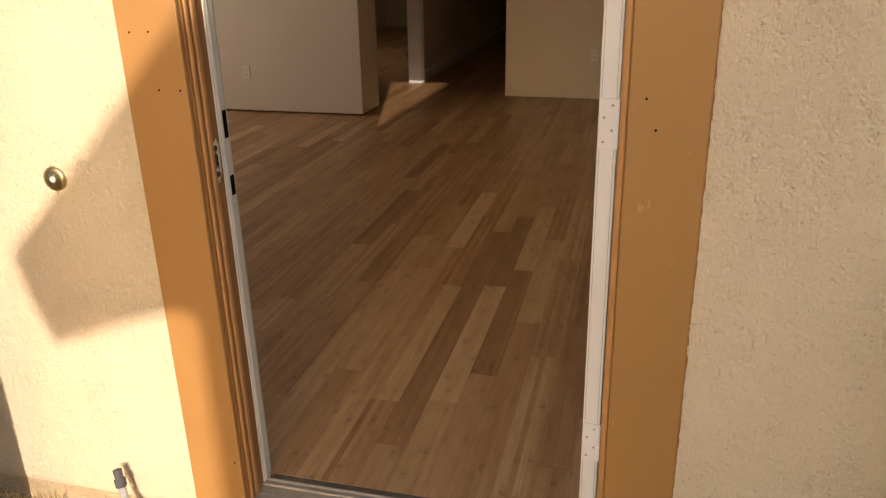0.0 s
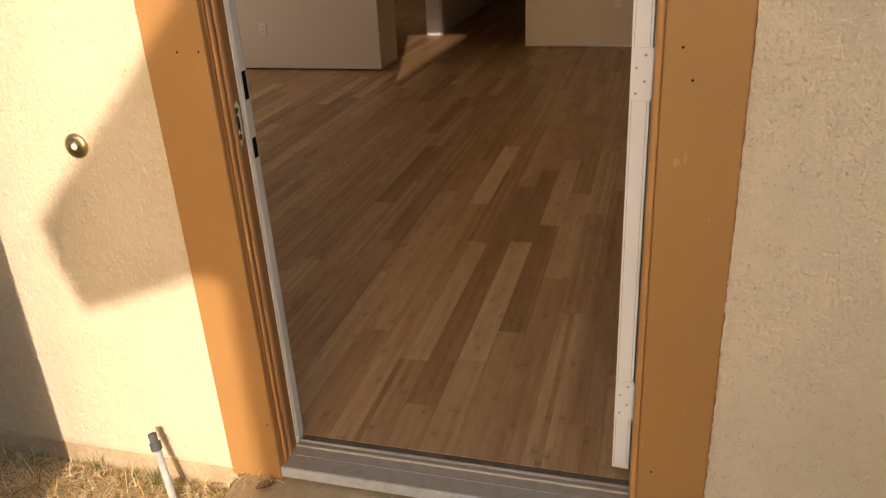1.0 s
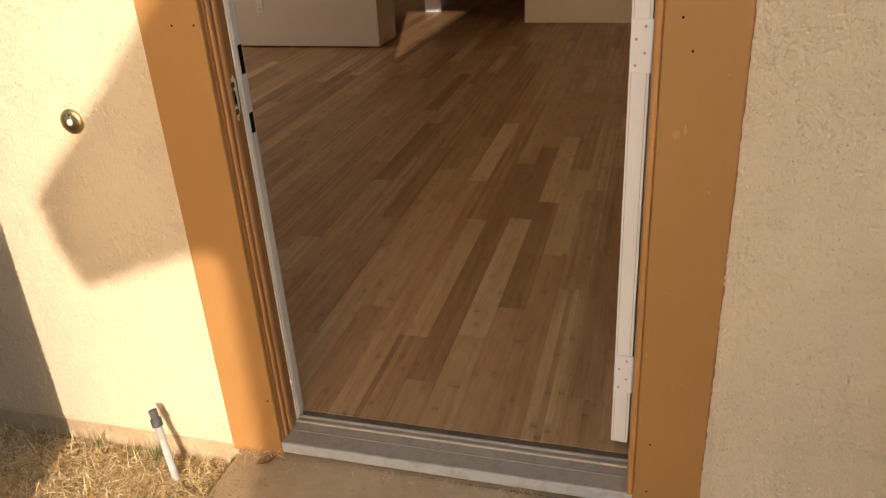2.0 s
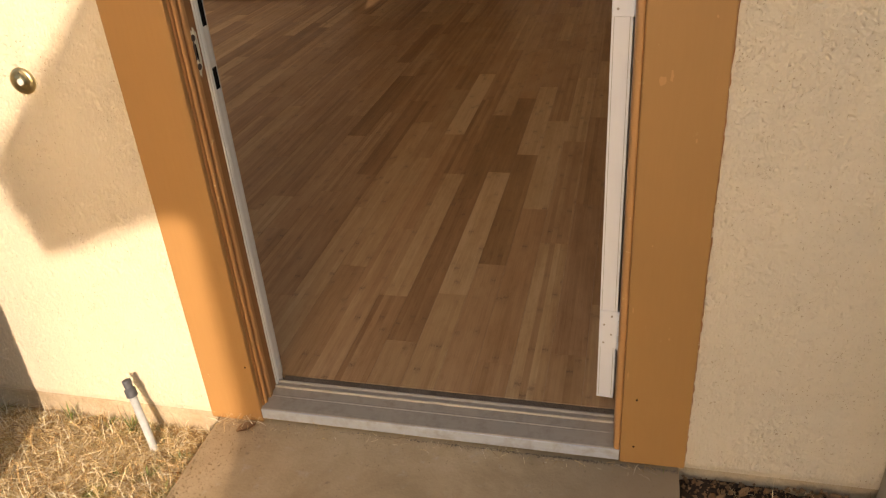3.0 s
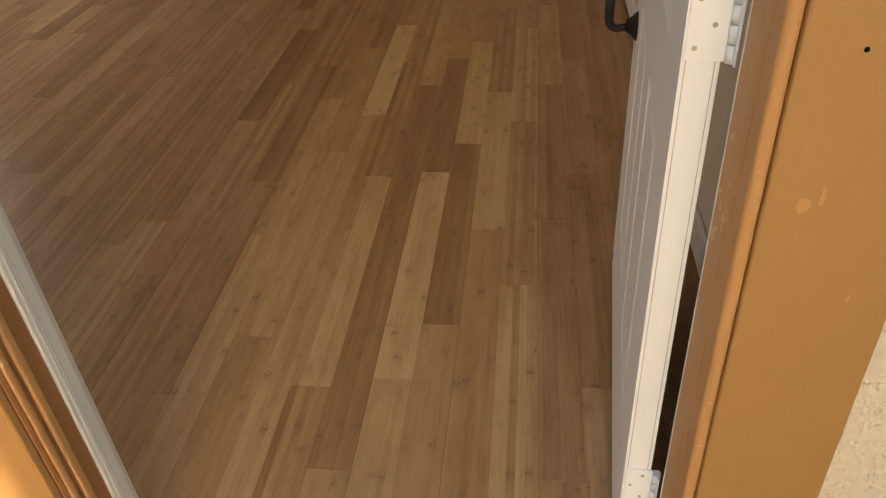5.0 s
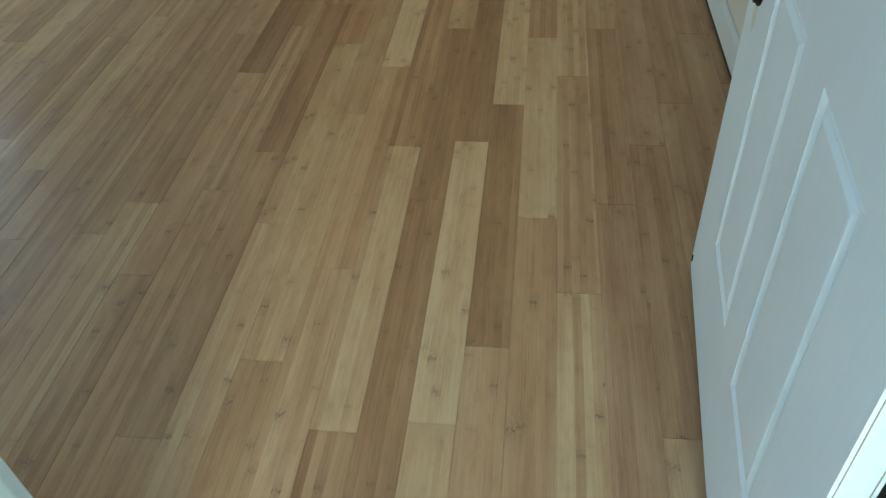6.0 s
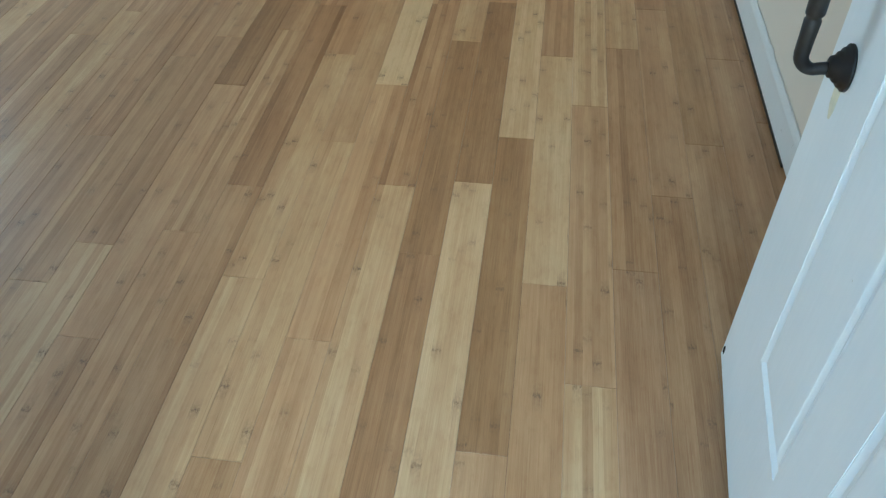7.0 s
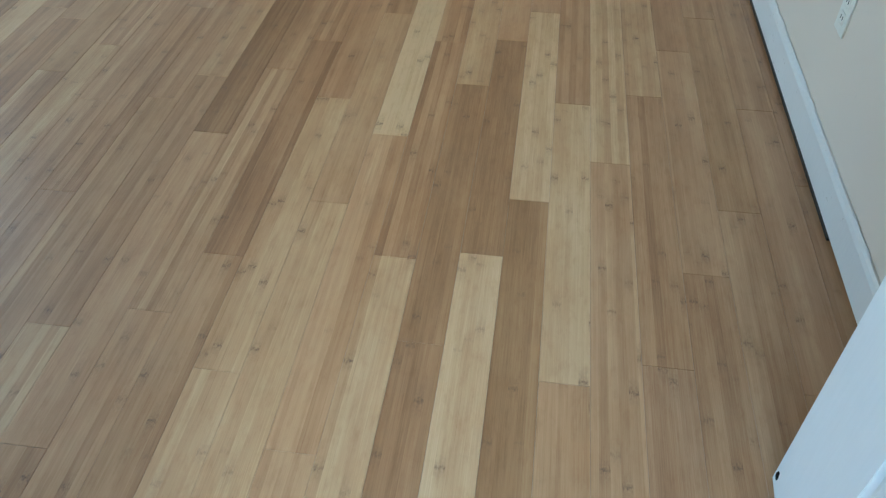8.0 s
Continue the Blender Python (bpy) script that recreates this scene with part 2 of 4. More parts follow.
STUCCO = stucco_material("cream_stucco", (0.738, 0.626, 0.440), (0.281, 0.165, 0.077))
FOOTING = soil_material("stained_footing", (0.562, 0.407, 0.232), (0.749, 0.621, 0.413))
TAN = paint_material("tan_trim_paint", (0.411, 0.213, 0.067), 0.5, (0.603, 0.388, 0.189), 0.0, 0.3)
TAN_WORN = paint_material("worn_tan_trim_paint", (0.520, 0.267, 0.096), 0.5, (0.666, 0.446, 0.224), 0.07, 0.3)
# deeper brown than the tan of the casing
BROWN = paint_material("dark_brown_trim", (0.343, 0.150, 0.045), 0.5, (0.468, 0.252, 0.095), 0.02, 0.3)
WHITE = paint_material("white_door_paint", (0.88, 0.88, 0.87), 0.38, (0.45, 0.38, 0.28), -0.03, 0.2)
CREAM = paint_material("cream_jamb_paint", (0.80, 0.76, 0.65), 0.45, (0.40, 0.32, 0.2), 0.0, 0.2)
BASEBOARD = paint_material("white_baseboard_paint", (0.72, 0.68, 0.62), 0.5, (0.42, 0.36, 0.28), 0.05, 0.25)
DRYWALL = plain_wall_material("warm_white_wall", (0.714, 0.611, 0.484))
CEILING = plain_wall_material("white_ceiling_paint", (0.78, 0.77, 0.74))
BAMBOO = bamboo_material("bamboo_board")
BAMBOO_FAR = bamboo_material("bamboo_board_far", True)
SUBFLOOR = simple_material("dark_underlay", (0.035, 0.024, 0.016), 0.9)
CONCRETE = concrete_material()
SOIL = soil_material("dry_soil", (0.31, 0.205, 0.098), (0.48, 0.34, 0.175))
DARK_SOIL = soil_material("dark_damp_soil", (0.035, 0.022, 0.013), (0.085, 0.055, 0.032))
STRAW = straw_material()
LEAF = simple_material("dead_leaf", (0.22, 0.12, 0.05), 0.7, 0.3, 0.5, 25)
GREEN = simple_material("weed_green", (0.20, 0.24, 0.065), 0.6, 0.4, 0.4, 60)
ALU = metal_material("dull_aluminium", (0.47, 0.415, 0.325), 0.5, 0.22, (0.05, 1, 1), (0.30, 0.24, 0.165), 0.6)
NOSE = metal_material("scuffed_aluminium", (0.60, 0.64, 0.67), 0.42, 0.4, (0.05, 1, 1), (0.35, 0.30, 0.24), 0.6)
STEEL = metal_material("worn_steel", (0.13, 0.105, 0.085), 0.4, 1.0, (1, 1, 1), (0.09, 0.05, 0.03), 0.9)
BRASS = metal_material("dull_brass", (0.60, 0.50, 0.27), 0.33, 1.0, (1, 1, 1), (0.25, 0.2, 0.1), 0.2)
BLACK = metal_material("oil_rubbed_bronze", (0.022, 0.019, 0.018), 0.5, 0.4, (1, 1, 1), (0.06, 0.045, 0.035), 0.4)
HOLE = simple_material("black_recess", (0.006, 0.005, 0.004), 0.9, 0.1)
PVC = simple_material("weathered_pvc", (0.45, 0.46, 0.42), 0.6, 0.4, 0.35, 38)
FITTING = simple_material("grey_plastic_fitting", (0.075, 0.08, 0.082), 0.55, 0.4, 0.35, 90)
GROOVE = simple_material("grey_line_paint", (0.46, 0.42, 0.35), 0.7)
CAULK = simple_material("dried_glue", (0.72, 0.66, 0.48), 0.6)
WOOD_GREY = paint_material("weathered_wood", (0.50, 0.42, 0.29), 0.8, (0.2, 0.14, 0.08), 0.05, 0.6)
# kept dark to cut light bounced onto the house wall
LIGHT_SCREEN = paint_material("dark_screen_wood", (0.11, 0.075, 0.05), 0.85, None, 0.0, 0.6)
ROOF = simple_material("roof_shingle", (0.10, 0.085, 0.075), 0.9, 0.2, 0.4, 12)
PLATE = simple_material("ivory_plastic", (0.74, 0.70, 0.60), 0.4, 0.5, 0.05, 30)
RUBBER = simple_material("dark_seal", (0.05, 0.04, 0.03), 0.8, 0.2, 0.4, 60)
GRIME = soil_material("caked_floor_grime", (0.15, 0.11, 0.07), (0.30, 0.235, 0.165))
GLASS = Mat("window_glass", 0.03)
GLASS.b.inputs["Transmission Weight"].default_value = 1.0
GLASS = GLASS.m

# ---- geometry helpers ----


def part(name, bm, material, parent=None, label=""):
    me = bpy.data.meshes.new(name)
    bm.normal_update()
    bm.to_mesh(me)
    bm.free()
    for mt in (material if isinstance(material, (list, tuple)) else [material]):
        me.materials.append(mt)
    ob = new(name, me)
    if parent is not None:
        ob.parent = parent
    if label:
        ob["label"] = label
    return ob


def empty(name, label="", category="", group="", kind="", at=None):
    ob = new(name)
    if at is not None:
        ob.matrix_world = at
    return tagged(ob, label, category, group, kind)


def box(bm, x0, x1, y0, y1, z0, z1, bevel=0.0, seg=1):
    vs = [bm.verts.new((x, y, z)) for x in (x0, x1) for y in (y0, y1) for z in (z0, z1)]
    fs = [bm.faces.new([vs[i] for i in q]) for q in
          ((0, 1, 3, 2), (4, 6, 7, 5), (0, 4, 5, 1), (2, 3, 7, 6), (0, 2, 6, 4), (1, 5, 7, 3))]
    if bevel > 0:
        bmesh.ops.bevel(bm, geom=list({e for f in fs for e in f.edges}), offset=bevel, segments=seg, affect="EDGES", profile=0.5)
    return vs


def box_part(name, dims, material, parent=None, label="", bevel=0.002, seg=1):
    bm = bmesh.new()
    box(bm, *dims, bevel=bevel, seg=seg)
    return part(name, bm, material, parent, label)


def sweep(bm, profile, a, b, close=True):
    """Extrude a closed profile of (offset vectors) from a to b."""
    r0 = [bm.verts.new(Vector(a) + Vector(p)) for p in profile]
    r1 = [bm.verts.new(Vector(b) + Vector(p)) for p in profile]
    n = len(profile)
    for i in range(n):
        bm.faces.new((r0[i], r0[(i + 1) % n], r1[(i + 1) % n], r1[i]))
    if close:
        bm.faces.new(r0[::-1])
        bm.faces.new(r1)
    bmesh.ops.recalc_face_normals(bm, faces=bm.faces)


def tube(bm, pts, radii, n=14, cap=True):
    """A round tube through points with a radius at each."""
    pts = [Vector(p) for p in pts]
    rings = []
    up = Vector((0.13, 0.31, 0.94))
    for i, p in enumerate(pts):
        d = (pts[min(i + 1, len(pts) - 1)] - pts[max(i - 1, 0)]).normalized()
        u = d.cross(up).normalized() if abs(d.dot(up)) < 0.98 else d.cross(Vector((1, 0, 0))).normalized()
        v = d.cross(u)
        rings.append([bm.verts.new(p + (u * math.cos(2 * math.pi * k / n) + v * math.sin(2 * math.pi * k / n)) * radii[i]) for k in range(n)])
    for a, b in zip(rings, rings[1:]):
        for k in range(n):
            f = bm.faces.new((a[k], a[(k + 1) % n], b[(k + 1) % n], b[k]))
            f.smooth = True
    if cap:
        bm.faces.new(rings[0][::-1])
        bm.faces.new(rings[-1])
    bmesh.ops.recalc_face_normals(bm, faces=bm.faces)


def wall_mesh(axis, u0, u1, z0, z1, t0, t1, holes=()):
    """A wall along axis ('x' or 'y') from u0 to u1, thick from t0 to t1, with holes (ua, ub, za, zb) right through."""
    us = sorted({u0, u1, *[h[i] for h in holes for i in (0, 1)]})
    zs = sorted({z0, z1, *[h[i] for h in holes for i in (2, 3)]})
    bm = bmesh.new()
    cache = {}

    def v(i, j, t):
        if (i, j, t) not in cache:
            tt = (t0, t1)[t]
            cache[i, j, t] = bm.verts.new((us[i], tt, zs[j]) if axis == "x" else (tt, us[i], zs[j]))
        return cache[i, j, t]

    def solid(i, j):
        if not (0 <= i < len(us) - 1 and 0 <= j < len(zs) - 1):
            return False
        cu, cz = (us[i] + us[i + 1]) / 2, (zs[j] + zs[j + 1]) / 2
        return not any(h[0] < cu < h[1] and h[2] < cz < h[3] for h in holes)

    for i in range(len(us) - 1):
        for j in range(len(zs) - 1):
            if not solid(i, j):
                continue
            for t in (0, 1):
                bm.faces.new([v(i, j, t), v(i + 1, j, t), v(i + 1, j + 1, t), v(i, j + 1, t)])
            for di, dj, a, b in ((-1, 0, (i, j), (i, j + 1)), (1, 0, (i + 1, j), (i + 1, j + 1)), (0, -1, (i, j), (i + 1, j)), (0, 1, (i, j + 1), (i + 1, j + 1))):
                if not solid(i + di, j + dj):
                    bm.faces.new([v(*a, 0), v(*b, 0), v(*b, 1), v(*a, 1)])
    bmesh.ops.recalc_face_normals(bm, faces=bm.faces)
    return bm


# ---- the setting ----
H = 2.44                                                # ceiling height
JL, JR = -0.262, 0.690                                  # rough opening of the front door
HEAD = 2.0
X0, X1 = -4.2, 0.935                                    # room, side to side

tagged(part("wall_front", wall_mesh("x", -6.0, 6.0, -0.045, 2.9, 0.0, 0.07, [(JL - 0.04, JR + 0.02, -0.045, HEAD)]), STUCCO),
       "cream painted rough stucco outside wall", "wall", kind="structure")
tagged(part("wall_front_lining", wall_mesh("x", X0 - 0.12, X1 + 0.12, -0.01, H, 0.074, 0.145, [(JL - 0.035, JR + 0.01, -0.01, HEAD)]), DRYWALL),
       "plain off-white painted plaster inside wall", "wall", kind="structure")
for name, dims in (("footing_left", (-6.0, -0.40, -0.003, 0.07, -0.4, -0.047)), ("footing_right", (0.83, 6.0, 0.006, 0.07, -0.4, -0.045))):
    tagged(box_part(name, dims, FOOTING, bevel=0.004), "dirt-stained concrete footing below the stucco wall", "footing", kind="structure")
tagged(part("wall_right", wall_mesh("y", 0.145, 6.2, 0, H, X1, X1 + 0.12), DRYWALL), "smooth off-white painted side wall", "wall", kind="structure")
tagged(part("wall_left", wall_mesh("y", 0.145, 13.4, 0, H, X0 - 0.12, X0, [(1.9, 4.5, 0.36, 2.08), (7.85, 8.95, 1.0, 2.0)]), DRYWALL),
       "plain off-white painted wall with window openings", "wall", kind="structure")
tagged(part("wall_back", wall_mesh("x", -0.607, X1 + 0.12, 0.012, H, 6.2, 6.32), DRYWALL), "beige painted wall beside the dark hallway", "wall", kind="structure")
tagged(box_part("wall_partition", (X0, -1.708, 5.035, 5.50, 0.012, H), DRYWALL, bevel=0.004), "thick beige painted partition wall with a free end", "wall", kind="structure")
tagged(part("wall_hall_right", wall_mesh("y", 6.32, 13.4, 0, H, -0.607, -0.487), DRYWALL), "dim painted hallway wall", "wall", kind="structure")
tagged(part("wall_hall_left", wall_mesh("y", 6.93, 13.4, 0, H, -1.80, -1.675), DRYWALL), "dim painted hallway wall", "wall", kind="structure")
tagged(part("wall_bedroom", wall_mesh("x", X0, -1.80, 0, H, 6.93, 7.05, [(-2.66, -1.83, 0, 2.05)]), DRYWALL), "painted wall with a doorway to a further room", "wall", kind="structure")
tagged(part("wall_hall_end", wall_mesh("x", X0, -0.487, 0, H, 13.4, 13.52), DRYWALL), "painted wall at the end of the dark hallway", "wall", kind="structure")
tagged(box_part("ceiling", (X0 - 0.12, X1 + 0.12, 0.145, 13.52, H, H + 0.12), CEILING, bevel=0), "plain white painted ceiling", "ceiling", kind="structure")
tagged(box_part("floor", (X0, X1, 0.13, 13.4, -0.06, -0.012), SUBFLOOR, bevel=0), "bamboo strip floor in light and dark boards", "floor", kind="structure")
floor = bpy.data.objects["floor"]
tagged(box_part("roof", (-6.4, 6.4, -0.35, 11.0, 2.9, 3.02), ROOF, bevel=0.01), "dark shingled flat roof with a short overhang", "roof", kind="structure")

# outside ground
bm = bmesh.new()
S = 600
for q in (((-S, -S), (S, -S), (S, 0.03), (-S, 0.03)), ((-S, 0.03), (-6.0, 0.03), (-6.0, S), (-S, S)), ((6.0, 0.03), (S, 0.03), (S, S), (6.0, S))):
    bm.faces.new([bm.verts.new((x, y, -0.135)) for x, y in q])
bmesh.ops.remove_doubles(bm, verts=bm.verts, dist=0.001)
tagged(part("ground", bm, SOIL), "dry brown soil under sparse dead grass", "ground", kind="structure")
tagged(box_part("path_slab", (-0.385, 0.832, -1.6, 0.03, -0.20, -0.05), CONCRETE, bevel=0.008, seg=2), "worn concrete path slab at the doorstep", "path", kind="structure")
tagged(box_part("path_slab", (-0.385, 0.832, -5.5, -1.606, -0.20, -0.05), CONCRETE, bevel=0.008, seg=2), "worn concrete path slab before the house", "path", kind="structure")

# dark unseen fence added to shape light; its end throws the house's sharp shadow
def fence(name, dims, along, label):
    f = empty(name, label, "fence")
    x0, x1, y0, y1, z0, z1 = dims
    a0, a1 = (x0, x1) if along == "x" else (y0, y1)
    n = int((a1 - a0) / 0.14)
    for k in range(n):
        p, q = a0 + (a1 - a0) * k / n, a0 + (a1 - a0) * (k + 1) / n - 0.001
        d = (p, q, y0, y1, z0, z1) if along == "x" else (x0, x1, p, q, z0, z1)
        box_part("board", d, LIGHT_SCREEN, f, bevel=0)
    return f


fence("fence", (-1.90, -0.752, -0.90, -0.86, -0.14, 2.2), "x", "unseen dark board screen that throws a shadow on the house")
# this run is added to cut sky light from the left
fence("fence", (-1.96, -1.92, -6.0, -0.90, -0.14, 2.2), "y", "unseen dark board screen that blocks sky light from the left")


def neighbour_house():
    """The gabled house behind, whose gable end shades the door; its side wall runs with the sunlight."""
    house = empty("house", "cream stucco house with a steep gabled roof", "house")
    far = (0.26 * 9.0, -16.0, 0)
    bm = bmesh.new()
    sweep(bm, [(x, 0, z) for x, z in [(1.50, -0.2), (1.50, 2.60), (5.6, 6.80), (9.7, 2.60), (9.7, -0.2)]], far, (0, -7.0, 0))
    part("wall", bm, STUCCO, house)
    for s in (1, -1):
        bm = bmesh.new()
        pr = [(1.51, 2.62), (1.51, 2.95), (5.6, 7.14), (5.6, 6.82)]
        sweep(bm, [(x if s > 0 else 11.2 - x, 0, z) for x, z in pr], far, (0, -7.06, 0))
        part("roof", bm, ROOF, house)
        bm = bmesh.new()
        pr = [(1.50, 2.56), (1.46, 2.58), (1.065, 2.435), (1.035, 2.53), (1.02, 2.545), (0.99, 2.69), (5.6, 7.44), (5.6, 6.85)]
        sweep(bm, [(x if s > 0 else 11.2 - x, 0, z) for x, z in pr], (0, -7.05, 0), (0, -6.99, 0))
        part("barge_board", bm, TAN, house, "tan painted gable board with a boxed eave end")
    return house


neighbour_house()

# ---- front door frame ----


def door_frame():
    fr = empty("door_frame", "tan painted wooden door frame with worn edges", "door frame", kind="structure", at=Matrix.Rotation(-0.0125, 4, "Y"))
    z0 = -0.045
    # flat casing boards, proud of the stucco
    casing_l = box_part("casing", (-0.404, -0.252, -0.016, 0.0, z0, HEAD + 0.14), TAN, fr, bevel=0.003, seg=2)
    casing_r = box_part("casing", (0.6895, 0.842, -0.016, 0.0, -0.047, HEAD + 0.14), TAN, fr, bevel=0.003, seg=2)
    box_part("head_casing", (-0.252, 0.6895, -0.016, 0.0, HEAD - 0.02, HEAD + 0.14), TAN, fr, bevel=0.003, seg=2)
    # jambs: brown outer face, worn stop bead, brown inner face, cream inner lining
    for s, x in ((1, -0.262), (-1, 0.690)):
        def prism(name, prof, mat, label=""):
            bm = bmesh.new()
            sweep(bm, [(x + s * u, y, 0) for u, y in prof], (0, 0, -0.03), (0, 0, HEAD))
            bmesh.ops.bevel(bm, geom=[e for e in bm.edges if abs(e.verts[0].co.z - e.verts[1].co.z) > 1], offset=0.0015, segments=1, affect="EDGES")
            part(name, bm, mat, fr, label)
        if s > 0:
            prism("jamb", [(-0.006, 0.0005), (0.0112, 0.0005), (0.0130, 0.0100), (-0.006, 0.0100)], BROWN, "dark brown jamb face")
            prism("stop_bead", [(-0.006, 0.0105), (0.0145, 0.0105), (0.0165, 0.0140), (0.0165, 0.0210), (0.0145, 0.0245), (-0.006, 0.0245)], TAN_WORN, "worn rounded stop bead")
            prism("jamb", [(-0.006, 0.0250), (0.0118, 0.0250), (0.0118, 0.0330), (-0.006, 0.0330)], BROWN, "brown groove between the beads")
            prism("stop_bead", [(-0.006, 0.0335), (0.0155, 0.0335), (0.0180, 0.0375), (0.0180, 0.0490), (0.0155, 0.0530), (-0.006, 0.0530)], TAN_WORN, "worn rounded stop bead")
            prism("jamb_inner", [(-0.010, 0.0535), (0.0132, 0.0535), (0.0128, 0.0850), (-0.010, 0.0850)], BROWN, "brown inner jamb")
            prism("lining", [(-0.034, 0.0855), (0.0130, 0.0855), (0.0155, 0.0880), (0.0158, 0.0920), (0.0115, 0.0935), (0.0115, 0.0965), (0.0150, 0.0980), (0.0153, 0.1030),
                             (0.0120, 0.1050), (0.0120, 0.1075), (0.0135, 0.1090), (0.0120, 0.1110), (0.0100, 0.1340), (0.0040, 0.1500), (-0.034, 0.1500)], CREAM, "cream painted jamb lining with ribbed seal lines")
        else:
            prism("stop_bead", [(-0.006, 0.0005), (0.0008, 0.0005), (0.0010, -0.0085), (0.0035, -0.0105), (0.0120, -0.0095), (0.0155, -0.0060), (0.0165, 0.0240), (0.0140, 0.0280), (-0.006, 0.0280)], TAN_WORN, "worn rounded edge bead")
            prism("stop_bead", [(-0.006, 0.0285), (0.0145, 0.0285), (0.0165, 0.0320), (0.0178, 0.0880), (0.0155, 0.0920), (-0.006, 0.0920)], TAN_WORN, "worn rounded stop bead")
            prism("lining", [(-0.006, 0.0925), (0.0160, 0.0925), (0.0165, 0.0960), (0.0040, 0.1440), (0.0015, 0.1500), (-0.006, 0.1500)], CREAM, "white painted jamb lining")
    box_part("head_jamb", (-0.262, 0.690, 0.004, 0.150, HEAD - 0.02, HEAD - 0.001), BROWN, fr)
    for xa, xb, paint in ((-0.345, -0.2665, CREAM), (0.6915, 0.768, CREAM)):
        box_part("inner_casing", (xa, xb, 0.1455, 0.163, 0.001, HEAD + 0.06), paint, fr, bevel=0.003)
    # strike plate and its torn paint, latch slots
    def scrap(name, at, size, mat, parent, label, seed):
        bm = bmesh.new()
        bmesh.ops.create_icosphere(bm, subdivisions=3, radius=1.0)
        for v in bm.verts:
            k = 0.75 + 0.7 * noise.noise(v.co * 1.7 + Vector((seed, 0, 0)))
            v.co = Vector((v.co.x * size[0], v.co.y * size[1] * k, v.co.z * size[2] * k)) + Vector(at)
        return part(name, bm, mat, parent, label)
    scrap("torn_patch", (-0.2455, 0.059, 0.945), (0.0030, 0.015, 0.052), CAULK, fr, "bare torn wood round the strike", 3)
    strike = scrap("strike_plate", (-0.2440, 0.053, 0.946), (0.0020, 0.0080, 0.036), STEEL, fr, "worn dark steel strike plate", 9)
    for z in (0.914, 0.976):
        bm = bmesh.new()
        tube(bm, [(-0.2435, 0.053, z), (-0.2415, 0.053, z)], [0.0080, 0.0062], 10)
        part("screw", bm, STEEL, strike)
    scrap("strike_hole", (-0.2422, 0.054, 0.946), (0.0012, 0.0042, 0.019), HOLE, strike, "", 5)
    for za, zb in ((0.842, 0.892), (0.985, 1.052)):
        box_part("latch_slot", (-0.2570, -0.2494, 0.113, 0.132, za, zb), HOLE, fr, "black open latch slot", 0.001)
    # ragged paint line where each casing meets the stucco
    rg = random.Random(31)
    for xe, z1 in ((0.8432, 1.9), (-0.4052, 1.9)):
        bm = bmesh.new()
        zs = [-0.03 + k * (z1 + 0.03) / 160 for k in range(161)]
        tube(bm, [(xe + rg.uniform(-0.0012, 0.0012), -0.0062, z) for z in zs], [rg.uniform(0.0006, 0.0026) for _ in zs], 5)
        part("paint_line", bm, BROWN, fr, "ragged brown paint line against the stucco")
    # small bare chips in the casing paint
    for px, pz, sx, sz, sd in ((0.725, 0.905, 0.008, 0.012, 1), (0.742, 0.915, 0.004, 0.014, 2), (0.795, 0.79, 0.0025, 0.006, 3), (0.70, 0.40, 0.002, 0.010, 4), (0.698, 0.22, 0.002, 0.016, 5),
                               (0.78, 0.33, 0.003, 0.004, 6), (0.81, 1.02, 0.002, 0.004, 7), (0.73, 0.56, 0.002, 0.004, 8)):
        bm = bmesh.new()
        bmesh.ops.create_icosphere(bm, subdivisions=2, radius=1.0)
        for v in bm.verts:
            k = 0.7 + 0.9 * noise.noise(v.co * 2.1 + Vector((sd, 0, 0)))
            v.co = Vector((px + v.co.x * sx * k, -0.0160 + v.co.y * 0.0003, pz + v.co.z * sz * k))
        part("paint_chip", bm, TAN_WORN, casing_r, "pale rubbed chip in the paint")
    # nail heads in the casing
    for parent, spots in ((casing_l, ((-0.268, 0.140), (-0.269, 1.121), (-0.322, 1.121), (-0.327, 1.246), (-0.373, 1.245))),
                          (casing_r, ((0.721, 0.151), (0.721, 0.007), (0.723, 1.123), (0.744, 1.063)))):
        for nx, nz in spots:
            bm = bmesh.new()
            tube(bm, [(nx, -0.0160, nz), (nx, -0.0172, nz)], [0.0026, 0.0020], 8)
            part("nail_head", bm, HOLE, parent, "dark sunken nail hole")
    return fr


def threshold():
    th = empty("threshold", "dull ribbed aluminium door threshold, dirty and scratched", "threshold", kind="structure")
    xa, xb = -0.259, 0.6895
    bm = bmesh.new()
    prof = [(-0.010, -0.036), (-0.010, -0.006), (-0.008, -0.0035), (0.042, -0.0030), (0.0435, -0.0021), (0.0465, -0.0019), (0.048, -0.0024), (0.0765, -0.0020),
            (0.078, 0.0022), (0.0805, 0.0034), (0.0835, 0.0030), (0.085, -0.0012), (0.0965, -0.0012), (0.098, 0.0034), (0.1005, 0.0046), (0.1035, 0.0040), (0.1055, 0.0), (0.108, -0.001), (0.108, -0.036)]
    sweep(bm, [(0, y, z) for y, z in prof], (xa, 0, 0), (xb, 0, 0))
    part("sill_plate", bm, ALU, th)
    box_part("sill_nose", (xa + 0.001, xb - 0.001, -0.0132, -0.0102, -0.0365, -0.0042), NOSE, th, "pale scuffed aluminium front edge", 0.001)
    box_part("seal_strip", (-0.240, 0.686, 0.1085, 0.1300, -0.03, -0.0015), GRIME, th, "brown dirt-caked strip behind the ribs", 0.001)
    return th


